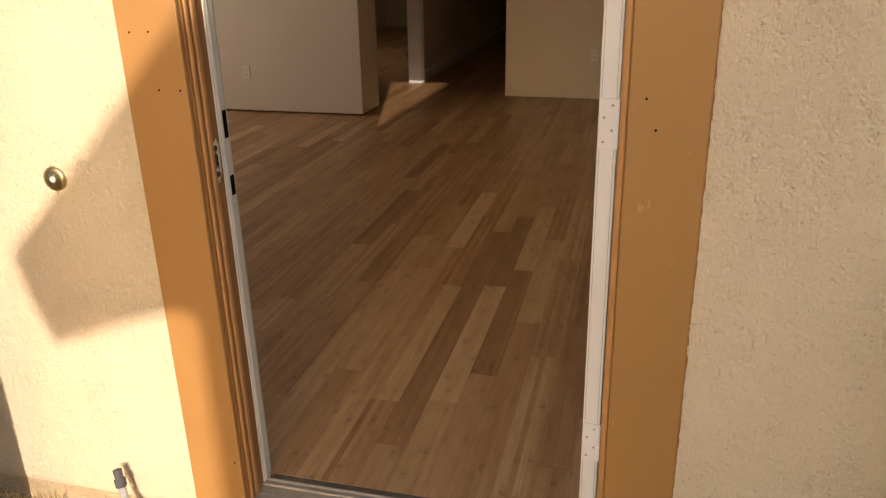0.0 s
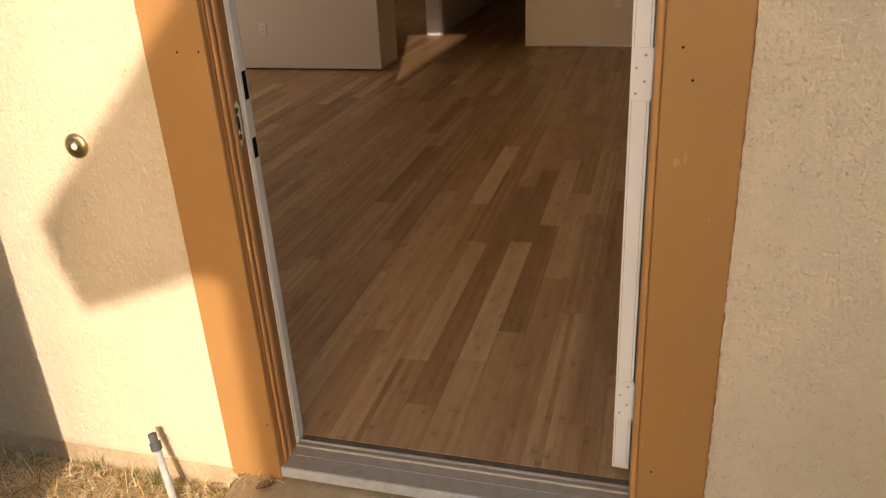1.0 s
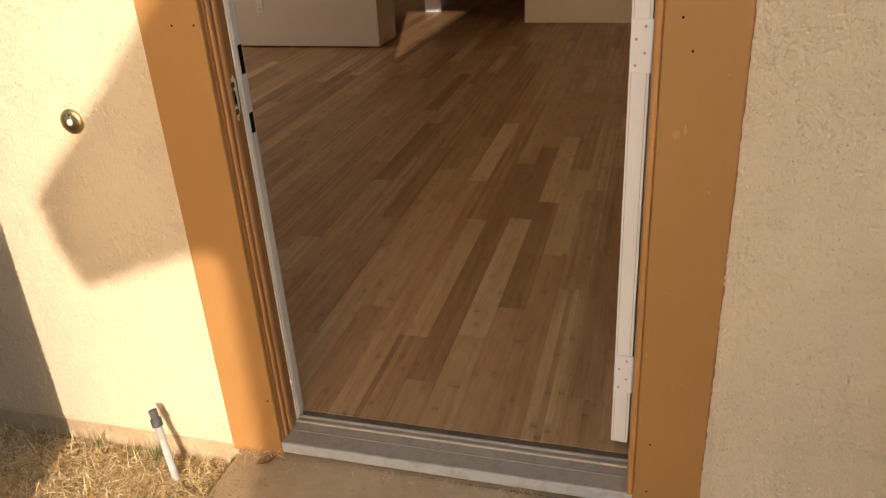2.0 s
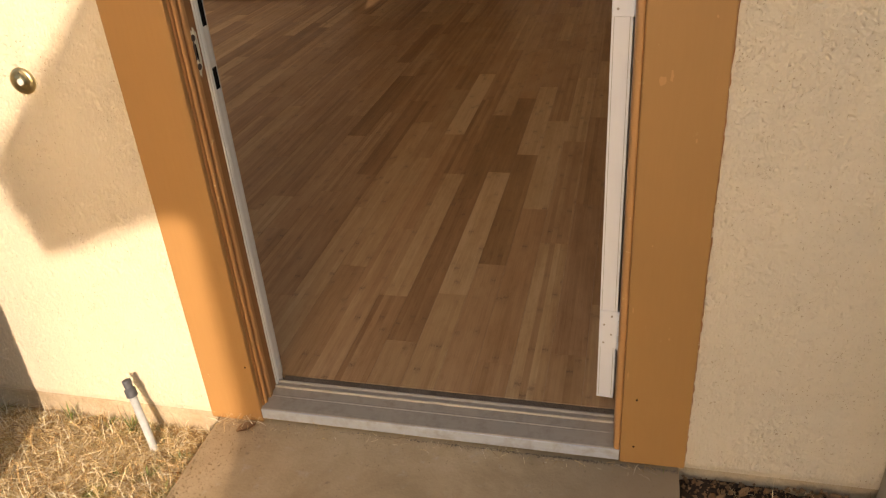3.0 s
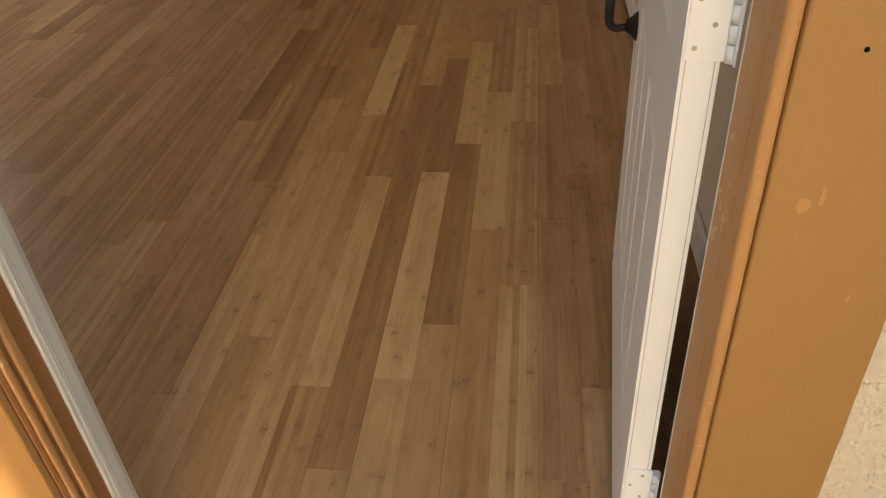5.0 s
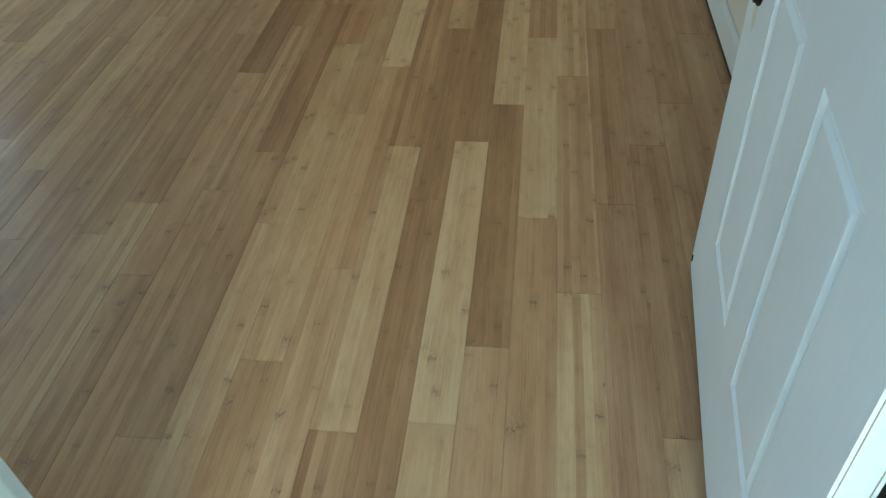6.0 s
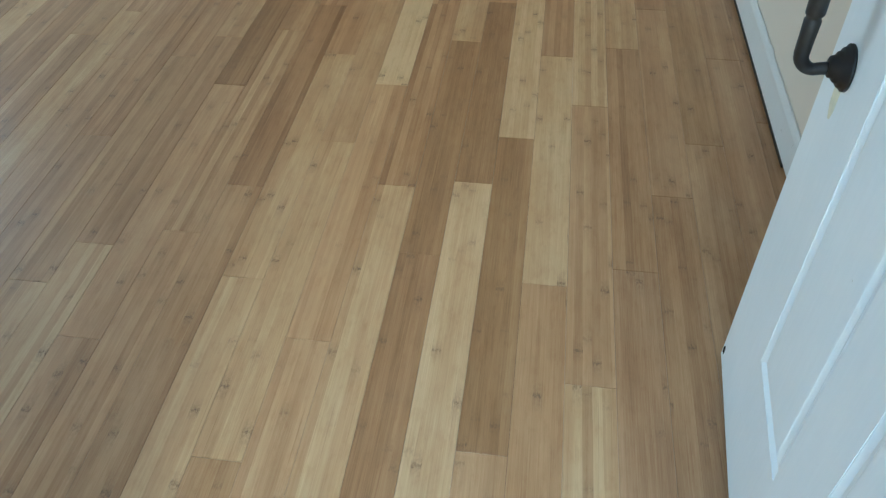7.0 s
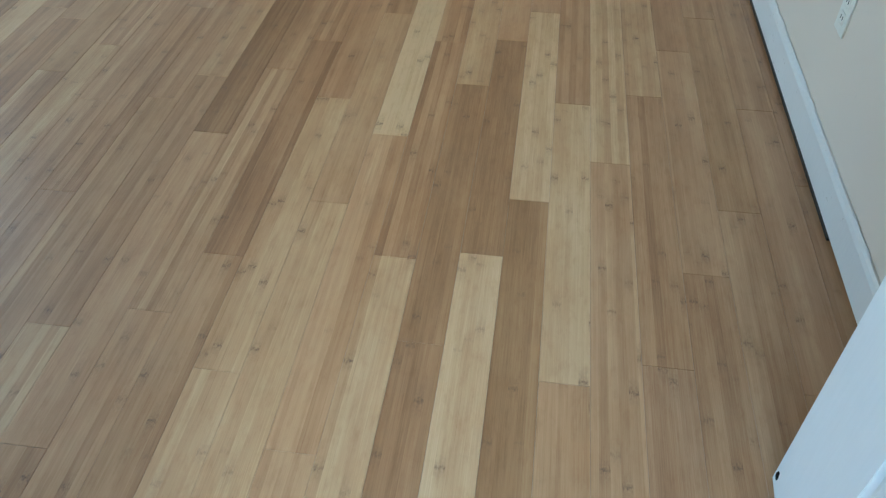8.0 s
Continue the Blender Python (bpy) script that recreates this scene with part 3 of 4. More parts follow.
def door_leaf():
    """The white panelled door, swung open into the room; built flat along +Y from its hinge edge, room face at x = 0."""
    base = Matrix.Translation((0.625, 0.158, 0.0)) @ Matrix.Rotation(math.atan2(-0.076, 0.998), 4, "Z") @ Matrix.Rotation(-0.011, 4, "Y")
    d = empty("door_1", "white painted six-panel front door standing open, scuffed edges", "door", kind="structure", at=base)
    W, T, Z0, Z1 = 0.925, 0.042, 0.014, 1.97
    cols = [(0.163, 0.383), (0.506, 0.720)]
    rows = [(0.255, 0.800), (0.955, 1.560), (1.68, 1.86)]
    holes = [(a, b, c, e) for a, b in cols for c, e in rows]
    bm = wall_mesh("y", 0.0, W, Z0, Z1, 0.0, T, holes)
    part("leaf", bm, WHITE, d)
    for a, b in cols:
        for c, e in rows:
            # raised field in a sloped moulding, on both faces
            bm = bmesh.new()
            prof = [(0.000, 0.0), (0.002, 0.0010), (0.010, 0.0058), (0.012, 0.0060), (0.014, 0.0044), (0.017, 0.0046), (0.026, 0.0004), (0.029, 0.0)]
            for face in (0, 1):
                rings = []
                for inset, dep in prof:
                    x = dep if face == 0 else T - dep
                    k = inset if inset > 0 else -0.004
                    rings.append([bm.verts.new((x, y, z)) for y, z in ((a + k, c + k), (b - k, c + k), (b - k, e - k), (a + k, e - k))])
                for r0, r1 in zip(rings, rings[1:]):
                    for i in range(4):
                        bm.faces.new((r0[i], r0[(i + 1) % 4], r1[(i + 1) % 4], r1[i]))
                bm.faces.new(rings[-1])
            bmesh.ops.recalc_face_normals(bm, faces=bm.faces)
            part("door_panel", bm, WHITE, d)
    # hinge edge: raised grey strips stand for shaded groove lines down both sides
    for x in (0.0045, 0.0360):
        box_part("edge_line", (x, x + 0.0009, -0.0012, 0.0, Z0 + 0.01, Z1 - 0.01), GROOVE, d, bevel=0)
    for zc in (0.231, 1.045, 1.82):
        h = box_part("hinge", (0.002, T + 0.004, -0.0035, 0.0, zc - 0.055, zc + 0.055), WHITE, d, "white painted butt hinge", 0.001)
        for k in range(5):
            bm = bmesh.new()
            z = zc - 0.055 + k * 0.022
            tube(bm, [(T + 0.009, -0.006, z + 0.0008), (T + 0.009, -0.006, z + 0.0212)], [0.0068, 0.0068], 12)
            part("knuckle", bm, WHITE, h)
        for k, (x, dz) in enumerate(((0.030, 0.040), (0.012, 0.014), (0.030, -0.014), (0.012, -0.040))):
            bm = bmesh.new()
            tube(bm, [(x, -0.0034, zc + dz), (x, -0.0048, zc + dz)], [0.0030, 0.0022], 10)
            part("screw", bm, GROOVE, h, "grimy screw head")
        box_part("hinge_leaf", (T + 0.010, T + 0.013, -0.020, 0.0, zc - 0.055, zc + 0.055), WHITE, h, bevel=0.0008)
    # chipped lower corner and rubbed bottom edge
    bm = bmesh.new()
    bmesh.ops.create_icosphere(bm, subdivisions=2, radius=0.010)
    for v in bm.verts:
        v.co = Vector((v.co.x * 0.2, v.co.y * 0.8, v.co.z * 1.4)) * (0.8 + 0.5 * noise.noise(v.co * 300)) + Vector((-0.0001, W - 0.012, 0.040))
    part("chip", bm, HOLE, d, "dark chip at the lower corner")
    box_part("sweep_strip", (0.003, T - 0.003, 0.01, W - 0.01, 0.004, Z0), RUBBER, d, "dark seal under the door", 0.001)
    # pull handle: stepped rose, bent arm and a turned grip
    ya, za = 0.842, 0.717
    handle = empty("handle", at=None)
    handle.parent = d
    handle["label"] = "black turned pull handle"
    def rose(z):
        bm = bmesh.new()
        tube(bm, [(-0.0, ya, z), (-0.004, ya, z), (-0.005, ya, z), (-0.010, ya, z), (-0.011, ya, z), (-0.016, ya, z), (-0.018, ya, z), (-0.024, ya, z), (-0.026, ya, z)],
             [0.031, 0.031, 0.027, 0.026, 0.021, 0.020, 0.0155, 0.014, 0.010], 24)
        part("rose", bm, BLACK, handle)
    rose(za)
    rose(za + 0.285)
    def arc(z, s):
        pts, rad = [(-0.02, ya, z - s * 0.002), (-0.034, ya, z - s * 0.004)], [0.0085, 0.0082]
        for k in range(7):
            a = math.pi / 2 * k / 6
            pts.append((-0.042 - 0.020 * math.sin(a), ya, z + s * (0.022 * (1 - math.cos(a)) - 0.006)))
            rad.append(0.0082 + 0.0018 * k / 6)
        pts += [(-0.062, ya, z + s * 0.045), (-0.062, ya, z + s * 0.062)]
        rad += [0.0104, 0.0110]
        return pts, rad
    p, r = arc(za, 1)
    z = za + 0.062
    p += [(-0.062, ya, z + 0.002), (-0.062, ya, z + 0.006), (-0.062, ya, z + 0.008), (-0.062, ya, z + 0.011), (-0.062, ya, z + 0.078), (-0.062, ya, z + 0.081), (-0.062, ya, z + 0.088),
          (-0.062, ya, z + 0.091), (-0.062, ya, z + 0.150), (-0.062, ya, z + 0.153), (-0.062, ya, z + 0.160)]
    r += [0.0094, 0.0094, 0.0114, 0.0122, 0.0117, 0.0095, 0.0095, 0.0117, 0.0113, 0.0094, 0.0106]
    p2, r2 = arc(za + 0.285, -1)
    bm = bmesh.new()
    tube(bm, p + p2[::-1], r + r2[::-1], 18)
    part("grip", bm, BLACK, handle)
    bm = bmesh.new()
    bmesh.ops.create_icosphere(bm, subdivisions=2, radius=0.02)
    for v in bm.verts:
        v.co = Vector((v.co.x * 0.04, v.co.y * 0.8, v.co.z * 2.4)) * (0.85 + 0.4 * noise.noise(v.co * 70)) + Vector((-0.0004, ya + 0.006, za - 0.040))
    part("glue_stain", bm, CAULK, d, "yellowed dried glue below the handle rose")
    return d


def lattice(x, z, seed):
    """Smooth value noise, -1 to 1, on numpy arrays."""
    tab = np.random.RandomState(seed).uniform(-1, 1, (256, 256))
    xi, zi = np.floor(x).astype(int), np.floor(z).astype(int)
    fx, fz = x - xi, z - zi
    fx, fz = fx * fx * (3 - 2 * fx), fz * fz * (3 - 2 * fz)
    a, b = tab[xi % 256, zi % 256], tab[(xi + 1) % 256, zi % 256]
    c, d = tab[xi % 256, (zi + 1) % 256], tab[(xi + 1) % 256, (zi + 1) % 256]
    return (a * (1 - fx) + b * fx) * (1 - fz) + (c * (1 - fx) + d * fx) * fz


def layers(x, z, freq, octaves, seed, gain=0.55):
    total, amp = 0.0, 1.0
    for k in range(octaves):
        total = total + amp * lattice(x * freq + 17.3 * k, z * freq + 5.1 * k, seed + k)
        freq, amp = freq * 2.03, amp * gain
    return total


def ease(v, lo, hi):
    t = np.clip((v - lo) / (hi - lo), 0, 1)
    return t * t * (3 - 2 * t)


def stucco_skin(x0, x1, z0, z1, step, seed, parent):
    """The trowelled top coat: flat pressed islands with torn lips, pits, short cracks and grit, in real relief."""
    nx, nz = int((x1 - x0) / step) + 1, int((z1 - z0) / step) + 1
    X, Z = np.meshgrid(np.linspace(x0, x1, nx), np.linspace(z0, z1, nz), indexing="ij")
    wx = X + 0.012 * layers(X, Z, 22, 2, seed + 40)
    wz = Z + 0.012 * layers(X, Z, 22, 2, seed + 50)
    torn = layers(wx, wz * 0.8, 30, 4, seed, 0.6)
    rough = 0.3 + 0.7 * ease(layers(X, Z, 6.5, 3, seed + 60), -0.1, 0.7)
    h = 0.0012 * ease(torn, 0.05, 0.10) * rough + 0.0012 * ease(torn, 0.40, 0.45) * rough
    crack = np.abs(layers(wx, wz * 0.6, 24, 3, seed + 20))
    h -= 0.0007 * (1 - ease(crack, 0.0, 0.045)) * ease(layers(X, Z, 15, 2, seed + 70), 0.22, 0.45)
    pits = layers(X, Z * 0.65, 125, 2, seed + 30)
    h -= 0.0036 * ease(pits, 0.62, 0.82) * (0.4 + 0.6 * rough)
    h += 0.0010 * layers(X, Z, 200, 2, seed + 80) + 0.0006 * layers(X, Z, 11, 2, seed + 90)
    edge = ease(np.minimum(np.minimum(X - x0, x1 - X), np.minimum(Z - z0, z1 - Z)), 0.0, 0.02)
    Y = -(0.0008 + edge * (0.0052 + h))
    me = bpy.data.meshes.new("stucco_coat")
    co = np.stack([X, Y, Z], -1).reshape(-1, 3)
    idx = np.arange(nx * nz).reshape(nx, nz)
    q = np.stack([idx[:-1, :-1], idx[1:, :-1], idx[1:, 1:], idx[:-1, 1:]], -1).reshape(-1, 4)
    me.vertices.add(len(co))
    me.vertices.foreach_set("co", co.ravel())
    me.loops.add(q.size)
    me.loops.foreach_set("vertex_index", q.ravel())
    me.polygons.add(len(q))
    me.polygons.foreach_set("loop_start", np.arange(0, q.size, 4))
    me.update(calc_edges=True)
    me.materials.append(STUCCO)
    ob = new("stucco_coat", me)
    ob.parent = parent
    return ob


wall_front = bpy.data.objects["wall_front"]
stucco_skin(0.815, 1.36, -0.046, 1.42, 0.0020, 3, wall_front)
stucco_skin(-1.28, -0.405, -0.046, 1.45, 0.0023, 8, wall_front)
door_frame()
threshold()
door_leaf()

# baseboards
def baseboard(name, axis, u0, u1, face, s, z0=0.019, h=0.100):
    prof = [(0, z0), (0.0135, z0), (0.0135, z0 + h - 0.016), (0.010, z0 + h - 0.006), (0.005, z0 + h), (0, z0 + h)]
    bm = bmesh.new()
    if axis == "y":
        sweep(bm, [(face + s * a, 0, z) for a, z in prof], (0, u0, 0), (0, u1, 0))
    else:
        sweep(bm, [(0, face + s * a, z) for a, z in prof], (u0, 0, 0), (u1, 0, 0))
    return tagged(part(name, bm, BASEBOARD), "white painted baseboard with chipped top edge, raised off the floor", "baseboard", kind="structure")


base_r = baseboard("baseboard", "y", 0.15, 6.19, X1 - 0.001, -1)
baseboard("baseboard", "y", 7.06, 13.39, -1.674, 1)
# dark felt edge and gap under the side baseboard
box_part("felt_strip", (0.9225, 0.934, 1.72, 3.6, 0.0005, 0.0175), RUBBER, base_r, "frayed grey felt underlay edge", 0.001)
# cracked caulk lip along the baseboard's top
rng = random.Random(4)
y = 0.9
while y < 4.2:
    ln = rng.uniform(0.05, 0.30)
    if rng.random() < 0.7:
        bm = bmesh.new()
        pts = [(X1 - 0.003 - rng.uniform(0, 0.0015), y + ln * k / 5, 0.1195 + rng.uniform(-0.001, 0.002)) for k in range(6)]
        tube(bm, pts, [0.0006] + [rng.uniform(0.0016, 0.0034) for _ in range(4)] + [0.0006], 6)
        part("caulk_edge", bm, BASEBOARD, base_r, "cracked curled caulk line")
    y += ln + rng.uniform(0.0, 0.08)


def outlet(name, m, label):
    o = empty(name, label, "outlet", at=m)
    bm = bmesh.new()
    box(bm, -0.035, 0.035, -0.006, 0.0, -0.057, 0.057, 0.0025, 2)
    part("cover_plate", bm, PLATE, o)
    for z in (-0.020, 0.020):
        bm = bmesh.new()
        box(bm, -0.0165, 0.0165, -0.0075, -0.005, z - 0.014, z + 0.014, 0.002, 2)
        f = part("socket", bm, PLATE, o)
        for x in (-0.0065, 0.0065):
            box_part("slot", (x - 0.0012, x + 0.0012, -0.0082, -0.0070, z - 0.004, z + 0.005), HOLE, f, bevel=0)
    return o


outlet("wall_outlet", pose(-2.827, 5.035, 0.363), "ivory double wall outlet low on the partition wall")
outlet("wall_outlet", pose(0.262, 6.2, 0.434), "ivory double wall outlet on the beige back wall")
outlet("wall_outlet", pose(X1, 2.125, 0.365, 0, 0, -90), "loose white outlet cover standing off the side wall")
outlet("wall_outlet", pose(-1.675, 7.9, 0.43, 0, 0, 90), "pale wall outlet in the dim hallway")

# inner doorway: white casing on the hall corner
trim = empty("doorway_trim", "white painted casing at the inner doorway", "door trim", kind="structure")
box_part("casing", (-1.826, -1.668, 6.90, 6.925, 0, 2.12), WHITE, trim, bevel=0.004)
box_part("casing", (-1.674, -1.655, 6.926, 6.99, 0, 2.12), WHITE, trim, bevel=0.004)
h = box_part("hinge", (-1.834, -1.8265, 6.902, 6.924, 0.26, 0.35), STEEL, trim, "steel butt hinge", 0.001)
tagged(part("hall_door", (lambda b: (box(b, -1.60, -0.69, 13.34, 13.38, 0.01, 2.03, 0.003), b)[1])(bmesh.new()), WHITE), "white door at the end of the dark hallway", "door", kind="structure")


def window(name, y0, y1, z0, z1, x):
    w = empty(name, "white framed window with clear glass", "window", kind="structure")
    f = 0.045
    for nm, d in (("window_frame", (y0, y0 + f, z0, z1)), ("window_frame", (y1 - f, y1, z0, z1)), ("window_frame", (y0 + f, y1 - f, z0, z0 + f)), ("window_frame", (y0 + f, y1 - f, z1 - f, z1)),
                  ("mullion", ((y0 + y1) / 2 - 0.02, (y0 + y1) / 2 + 0.02, z0 + f, z1 - f))):
        box_part(nm, (x - 0.10, x - 0.06, *d), WHITE, w, bevel=0.003)
    for a, b in ((y0 + f, (y0 + y1) / 2 - 0.02), ((y0 + y1) / 2 + 0.02, y1 - f)):
        p = box_part("pane", (x - 0.083, x - 0.079, a, b, z0 + f, z1 - f), GLASS, w, bevel=0)
        p.visible_shadow = False


window("window_1", 1.9, 4.5, 0.36, 2.08, X0)
window("window_2", 7.85, 8.95, 1.0, 2.0, X0)

# ---- outside details ----
def bell():
    b = empty("doorbell", "round dull brass doorbell button on the stucco wall", "doorbell", at=pose(-0.662, -0.0055, 0.893))
    bm = bmesh.new()
    tube(bm, [(0, 0.004, 0), (0, -0.004, 0), (0, -0.007, 0), (0, -0.0095, 0), (0, -0.0105, 0), (0, -0.009, 0), (0, -0.009, 0)], [0.031, 0.031, 0.0295, 0.024, 0.017, 0.0125, 0.011], 32)
    part("escutcheon", bm, BRASS, b)
    bm = bmesh.new()
    tube(bm, [(0, -0.008, 0), (0, -0.012, 0), (0, -0.0135, 0)], [0.0085, 0.0082, 0.006], 20)
    part("button", bm, PLATE, b, "pale round push button")


bell()


def standpipe():
    a, b = Vector((-0.537, -0.108, -0.17)), Vector((-0.602, -0.060, 0.046))
    d = (b - a).normalized()
    s = empty("standpipe", "upright pale plastic sprinkler pipe with a dark threaded cap", "pipe")
    bm = bmesh.new()
    tube(bm, [a, a + d * 0.10, b], [0.0112, 0.0108, 0.0105], 16)
    part("pipe", bm, PVC, s)
    bm = bmesh.new()
    q = [(0, 0.0122), (0.003, 0.0134), (0.024, 0.0134), (0.026, 0.0112), (0.030, 0.0106), (0.032, 0.0118), (0.034, 0.0106), (0.036, 0.0118), (0.038, 0.0106), (0.040, 0.0120), (0.050, 0.0120), (0.051, 0.0108), (0.051, 0.0075), (0.040, 0.007)]
    tube(bm, [b + d * (k - 0.012) for k, _ in q], [r for _, r in q], 24)
    for i, v in enumerate(bm.verts):                   # moulded grip flutes round the collar
        if 24 <= i < 72 and i % 2:
            axis = b + d * (v.co - b).dot(d)
            v.co = axis + (v.co - axis) * 1.16
    part("fitting", bm, FITTING, s, "dark grey threaded plastic fitting")


standpipe()
tagged(box_part("fence_post", (1.268, 1.36, -0.115, -0.006, -0.2, 0.85), WOOD_GREY, bevel=0.006, seg=2), "weathered grey wooden post beside the stucco wall", "post")

# ---- loose ground cover ----
def blades(name, n, area, zg, lo, hi, width, mat, flat, seed, label, clear=()):
    """Thin bent blades scattered over a rectangle, in one mesh."""
    r = np.random.RandomState(seed)
    x = r.uniform(area[0], area[1], n)
    y = r.uniform(area[2], area[3], n)
    az = r.uniform(0, 2 * np.pi, n)
    ln = r.uniform(lo, hi, n) * (0.5 + r.rand(n))
    el = np.where(r.rand(n) < flat, r.uniform(-0.05, 0.28, n), r.uniform(0.4, 1.35, n))
    bend = r.uniform(-0.9, 0.5, n)
    w = width * r.uniform(0.6, 1.5, n)
    z = zg + r.uniform(0.0, 0.022, n)
    px, py, pz, e = x.copy(), y.copy(), z.copy(), el.copy()
    sx, sy = -np.sin(az), np.cos(az)
    tw = r.uniform(-1.8, 1.8, n)
    cols = []
    for k in range(4):
        t = 1 - k / 3.6
        cols.append(np.stack([px - sx * w * t, py - sy * w * t, pz, px + sx * w * t, py + sy * w * t, pz + w * tw * t], 1).reshape(n, 2, 3))
        px = px + np.cos(az) * np.cos(e) * ln / 3
        py = py + np.sin(az) * np.cos(e) * ln / 3
        pz = np.maximum(pz + np.sin(e) * ln / 3, zg + 0.002)
        e = e + bend * 0.55
        az = az + r.uniform(-0.3, 0.3, n)
    allv = np.stack(cols, 1).reshape(n * 8, 3)
    allv[:, 1] = np.minimum(allv[:, 1], -0.002)
    base = (np.arange(n) * 8)[:, None]
    q = np.concatenate([base + np.array([[2 * k, 2 * k + 1, 2 * k + 3, 2 * k + 2]]) for k in range(3)], 0)
    me = bpy.data.meshes.new(name)
    me.from_pydata(allv.tolist(), [], q.tolist())
    me.materials.append(mat)
    return tagged(new(name, me), label, "grass", kind="stuff")


blades("dry_grass", 46000, (-1.35, -0.378, -0.55, -0.004), -0.134, 0.026, 0.066, 0.0010, STRAW, 0.93, 3, "matted dry yellow grass along the house wall")
blades("dry_grass", 9000, (-1.75, -0.378, -0.95, -0.55), -0.134, 0.03, 0.07, 0.0008, STRAW, 0.93, 4, "matted dry yellow grass further from the wall")
blades("dead_stems", 500, (0.84, 1.9, -0.75, -0.004), -0.086, 0.02, 0.06, 0.0006, STRAW, 0.9, 9, "dry dead stems on dark soil")
blades("straw_litter", 190, (-0.30, 0.80, -0.05, -0.012), -0.0495, 0.008, 0.028, 0.0005, STRAW, 1.0, 12, "bits of dry straw along the threshold")
blades("straw_litter", 90, (-0.375, -0.26, -0.05, -0.018), -0.0495, 0.015, 0.04, 0.0006, STRAW, 0.95, 14, "bits of dry straw at the foot of the casing")

# dark soil bed
bm = bmesh.new()
bmesh.ops.create_grid(bm, x_segments=40, y_segments=30, size=1.0)
for v in bm.verts:
    v.co = Vector((1.62 + v.co.x * 0.785, -0.60 + v.co.y * 0.60, -0.084))
    v.co.z += 0.016 * noise.noise(v.co * 14) + 0.010 * noise.noise(v.co * 40)
tagged(part("soil_bed", bm, DARK_SOIL), "dark damp soil bed with leaf litter", "soil", kind="structure")


def dead_leaf(m, L, seed):
    r = random.Random(seed)
    bm = bmesh.new()
    n = 6
    rows = []
    for i in range(n + 1):
        t = i / n
        w = L * 0.24 * math.sin(math.pi * min(1, t * 1.02 + 0.02)) ** 0.8 + 0.0006
        c = 0.25 * L * (t - 0.5) ** 2 * r.uniform(0.8, 1.6)
        rows.append([bm.verts.new((L * (t - 0.5), s * w, 0.004 + c + abs(s) * w * 0.5)) for s in (-1, 0, 1)])
    for a, b in zip(rows, rows[1:]):
        for k in range(2):
            bm.faces.new((a[k], a[k + 1], b[k + 1], b[k]))
    ob = part("dead_leaf", bm, LEAF)
    ob.matrix_world = m
    return tagged(ob, "curled dry brown leaf lying on the ground", "leaf", "fallen leaves")


r = random.Random(21)
dead_leaf(pose(-0.285, -0.045, -0.050, 4, -4, 40), 0.06, 1)
for i in range(90):
    dead_leaf(pose(r.uniform(0.86, 1.5), -0.015 - 0.3 * r.random() ** 1.5, -0.080 + r.uniform(0, 0.012), r.uniform(-40, 40), r.uniform(-40, 40), r.uniform(0, 360)), r.uniform(0.018, 0.046), i)


def weed(at, n, size, seed):
    rr = random.Random(seed)
    w = empty("weed", "small green weed at the foot of the wall", "weed", at=pose(*at))
    for i in range(n):
        bm = bmesh.new()
        az, el, ln = rr.uniform(0, 6.28), rr.uniform(0.5, 1.4), size * rr.uniform(0.6, 1.1)
        p = [(math.cos(az) * math.cos(el) * ln * t, min(math.sin(az) * math.cos(el) * ln * t, 0.03), math.sin(el) * ln * t * (1.2 - 0.35 * t)) for t in (0, 0.35, 0.7, 1)]
        sx, sy = -math.sin(az), math.cos(az)
        rows = [[bm.verts.new((q[0] - sx * k, q[1] - sy * k, q[2])), bm.verts.new((q[0] + sx * k, q[1] + sy * k, q[2] + 0.001))] for q, k in zip(p, (0.0006, 0.0014, 0.0011, 0.0003))]
        for a, b in zip(rows, rows[1:]):
            bm.faces.new((a[0], a[1], b[1], b[0]))
        part("blade", bm, GREEN, w)


weed((-0.735, -0.035, -0.13), 22, 0.05, 1)
weed((-0.86, -0.032, -0.13), 16, 0.085, 2)
weed((-0.66, -0.034, -0.13), 18, 0.08, 3)
weed((-0.46, -0.12, -0.13), 34, 0.05, 4)
weed((-0.60, -0.20, -0.13), 30, 0.045, 6)
weed((-0.44, -0.24, -0.13), 26, 0.05, 7)
weed((-0.52, -0.19, -0.13), 22, 0.045, 5)

# loose grains: dirt in the joint before the threshold, sand on the slab's edge, litter on the soil
def grains(name, n, spot, lo, hi, mat, seed, label, category):
    rr = random.Random(seed)
    corners = [(1, 0, 0), (-0.5, 0.87, 0), (-0.5, -0.87, 0), (0, 0, 0.9), (0, 0, -0.7)]
    faces = [(0, 1, 3), (1, 2, 3), (2, 0, 3), (1, 0, 4), (2, 1, 4), (0, 2, 4)]
    V, Fc = [], []
    for _ in range(n):
        x, y, z = spot(rr)
        sz = lo + (hi - lo) * rr.random() ** 2.5
        m = pose(x, y, z, rr.uniform(0, 180), rr.uniform(0, 180), rr.uniform(0, 360))
        k = len(V)
        V += [tuple(m @ (Vector(c) * sz * rr.uniform(0.6, 1.2))) for c in corners]
        Fc += [tuple(k + q for q in f) for f in faces]
    me = bpy.data.meshes.new(name)
    me.from_pydata(V, [], Fc)
    me.materials.append(mat)
    return tagged(new(name, me), label, category, kind="stuff")


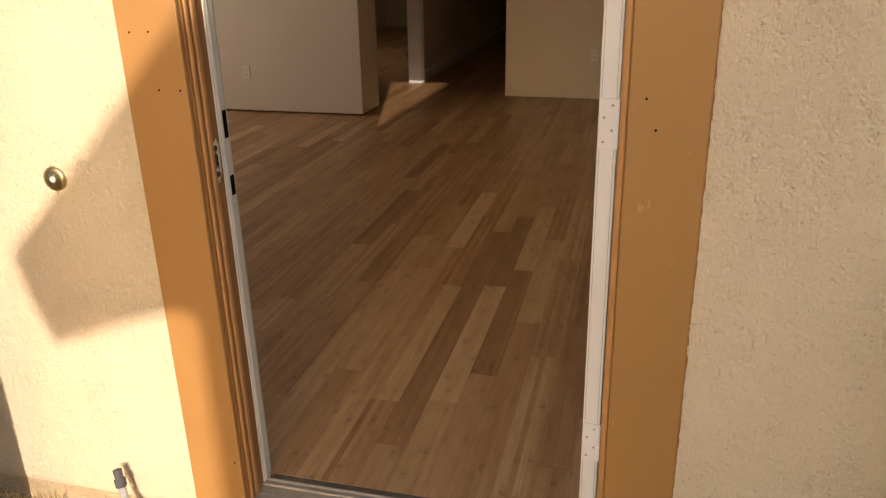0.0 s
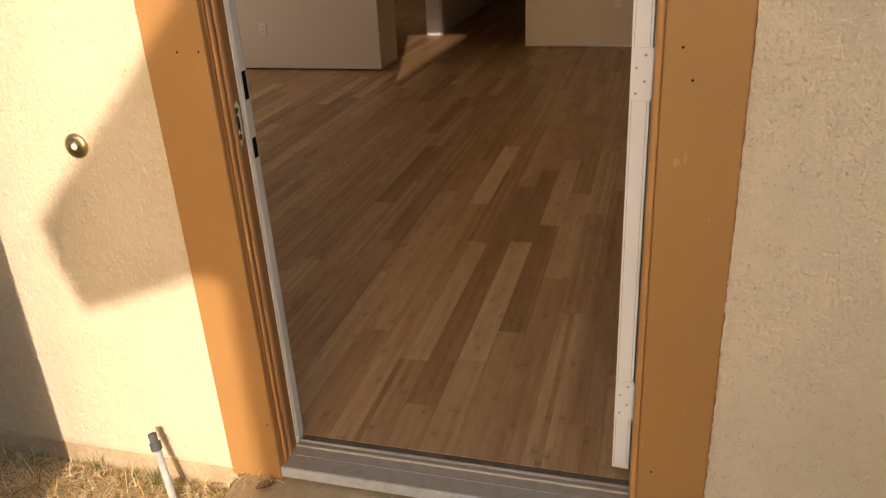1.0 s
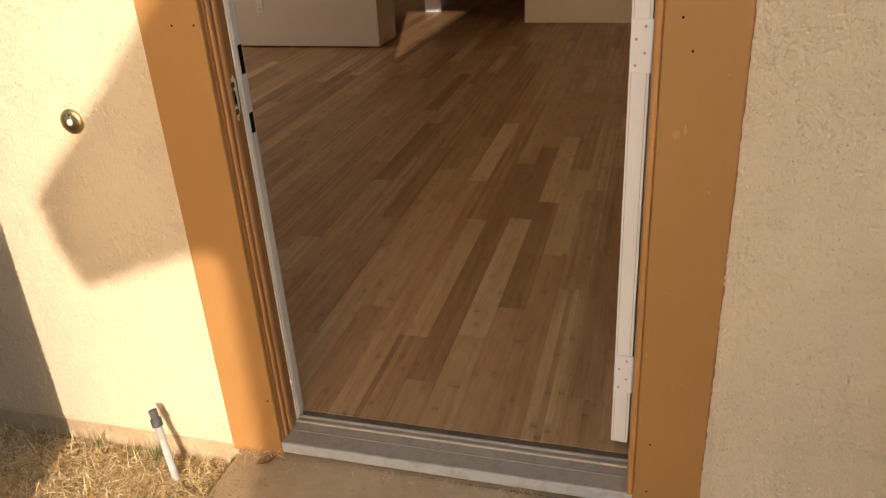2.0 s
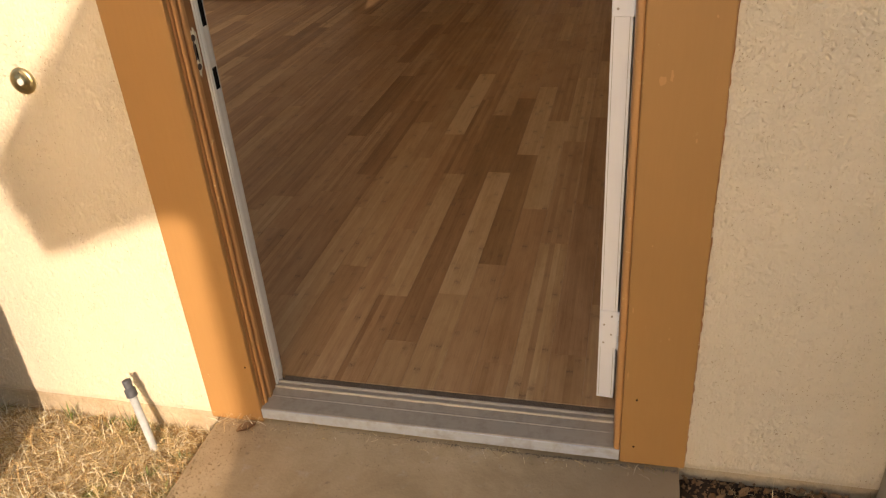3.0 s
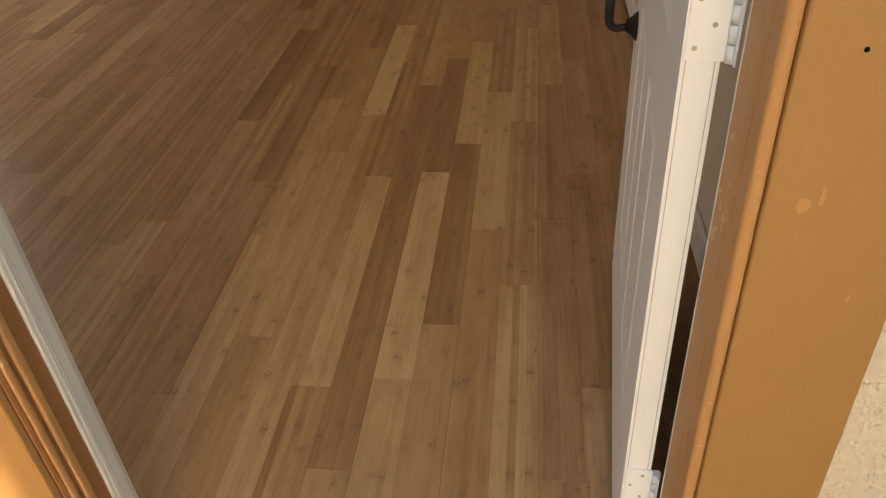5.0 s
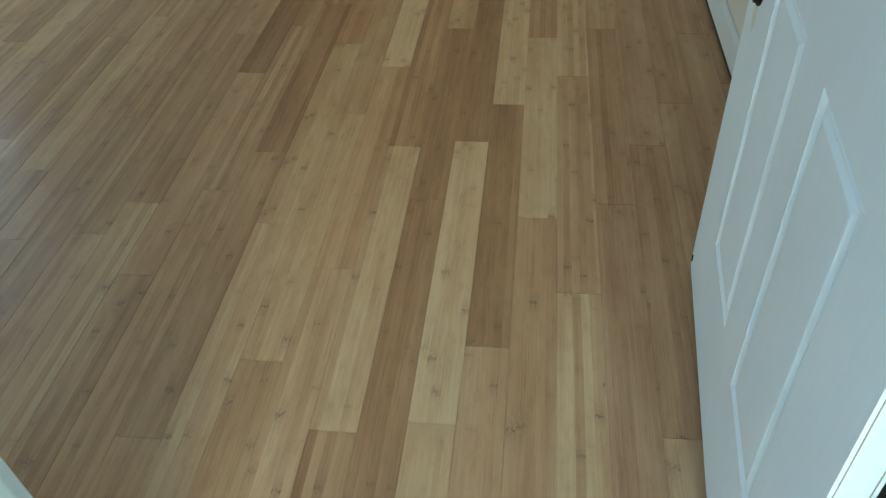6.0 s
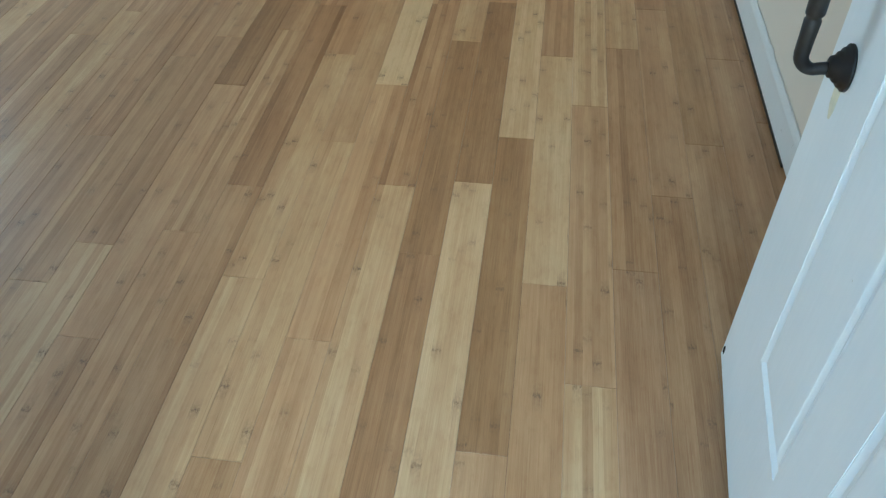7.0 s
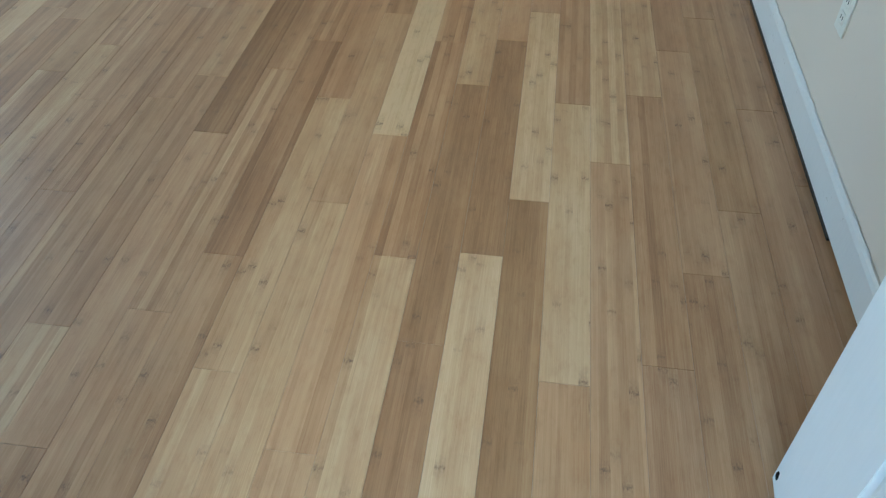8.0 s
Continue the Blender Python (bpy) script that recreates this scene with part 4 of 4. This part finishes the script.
grains("dirt_crumbs", 1300, lambda q: (-0.2 + 1.03 * q.random() ** 0.5, -0.0125 - abs(q.gauss(0, 0.0045)), -0.0496), 0.0005, 0.0030, GRIME, 8,
       "dark dirt crumbs in the joint before the threshold", "dirt")
grains("sand_grains", 1500, lambda q: (-0.375 + abs(q.gauss(0, 0.05)), -0.02 - 0.6 * q.random(), -0.0492), 0.0006, 0.0034, SOIL, 18, "dry sand grains along the slab's edge", "sand")
grains("sand_grains", 600, lambda q: (q.uniform(-0.3, 0.8), -0.016 - abs(q.gauss(0, 0.035)), -0.0492), 0.0005, 0.0026, SOIL, 28, "dry sand grains before the threshold", "sand")
grains("leaf_litter", 2600, lambda q: (q.uniform(0.84, 1.5), -0.008 - 0.4 * q.random() ** 1.4, -0.080 + q.uniform(0, 0.014)), 0.002, 0.010, LEAF, 38, "crumbled brown leaf litter on dark soil", "leaf litter")

# ---- bamboo boards ----
PITCH, LENGTH = 0.096, 0.966


def row_x(c):
    """Where a board row begins: the rows by the side wall run a little wider."""
    return PITCH * c + (0.003 + 0.0046 * (c - 4) if c > 3 else 0.0)



# joint in each board row, by row number across the room
JOINT = {-12: 1.373, -10: 1.650, -9: 2.076, -8: 1.243, -7: 0.970, -6: 1.308, -5: 1.490, -4: 1.178, -3: 0.732, -2: 1.023, -1: 0.569, 0: 1.300, 1: 0.603,
         2: 1.770, 3: 1.238, 4: 0.978, 5: 1.304, 6: 0.605, 7: 1.796, 8: 2.241, 9: 0.95}
# tone (0 dark to 1 pale) of the boards before, from and after that joint
TONE = {-10: (.40, .34, .45), -9: (.38, .46, .40), -8: (.66, .45, .60), -7: (.46, .54, .16), -6: (.48, .60, .46), -5: (.38, .20, .42), -4: (.74, .66, .38),
        -3: (.46, .66, .48), -2: (.58, .56, 1.0), -1: (.38, .70, .32), 0: (.28, .20, .66), 1: (.66, .86, .18), 2: (.26, .84, .40), 3: (.42, .86, .40),
        4: (.70, .56, .76), 5: (.40, .33, .68), 6: (.62, .36, .52), 7: (.46, .40, .42), 8: (.46, .44, .40), 9: (.42, .42, .38)}


# how strongly the laminae of a row differ
STRIPE = {-7: 0.7, -6: 0.8, -5: 0.6, -4: 0.35, -3: 0.5, -2: 0.6, -1: 0.75, 0: 0.3, 1: 0.25, 2: 0.35, 3: 0.4, 4: 0.8, 5: 0.45, 6: 0.25, 7: 0.5, 8: 0.3}


def board_mesh(w, ln):
    bm = bmesh.new()
    box(bm, 0.0002, w - 0.0002, 0.00035, ln - 0.00035, -0.012, 0.0)
    bmesh.ops.bevel(bm, geom=[e for e in bm.edges if all(v.co.z > -0.001 for v in e.verts)], offset=0.0005, segments=1, affect="EDGES")
    me = bpy.data.meshes.new("board")
    bm.to_mesh(me)
    bm.free()
    me.materials.append(BAMBOO)
    return me


FULL = {}
far_v, far_f = [], []
rng = random.Random(11)
Y0 = 0.1305
for c in range(-44, 10):
    xa = row_x(c)
    w = min(row_x(c + 1), X1 - 0.002) - xa
    off = JOINT.get(c, 0.4 + 0.967 * rng.random())
    k = math.floor((Y0 - off) / LENGTH)
    while off + k * LENGTH < 13.39:
        a, b = max(Y0, off + k * LENGTH), min(13.39, off + (k + 1) * LENGTH)
        tones = TONE.get(c)
        if tones and -1 <= k <= 1:
            tone = tones[k + 1]
        else:
            tone = min(0.85, max(0.12, rng.gauss(0.46, 0.17))) if k > -2 else rng.uniform(0.42, 0.60)
        if c >= -34 and a < 4.6:
            key = (round(w, 4), round(b - a, 4))
            if key not in FULL:
                FULL[key] = board_mesh(w, b - a)
            ob = new("board", FULL[key])
            ob.location = (xa, a, rng.uniform(-0.0002, 0.0002))
            hue = 0.6 + 0.15 * rng.random() if tone > 0.64 else rng.random()
            ob.color = (tone, STRIPE.get(c, rng.random()), hue, 1)
            ob.parent = floor
        else:
            n = len(far_v)
            far_v += [(x, y, z) for z in (-0.012, 0.0) for x, y in ((xa + 0.0004, a + 0.0004), (xa + w - 0.0004, a + 0.0004), (xa + w - 0.0004, b - 0.0004), (xa + 0.0004, b - 0.0004))]
            far_f += [(n + 4, n + 5, n + 6, n + 7), (n, n + 1, n + 5, n + 4), (n + 1, n + 2, n + 6, n + 5), (n + 2, n + 3, n + 7, n + 6), (n + 3, n, n + 4, n + 7)]
        k += 1
me = bpy.data.meshes.new("far_boards")
me.from_pydata(far_v, [], far_f)
me.materials.append(BAMBOO_FAR)
far = new("far_boards", me)
far.parent = floor
tagged(far, kind="stuff")
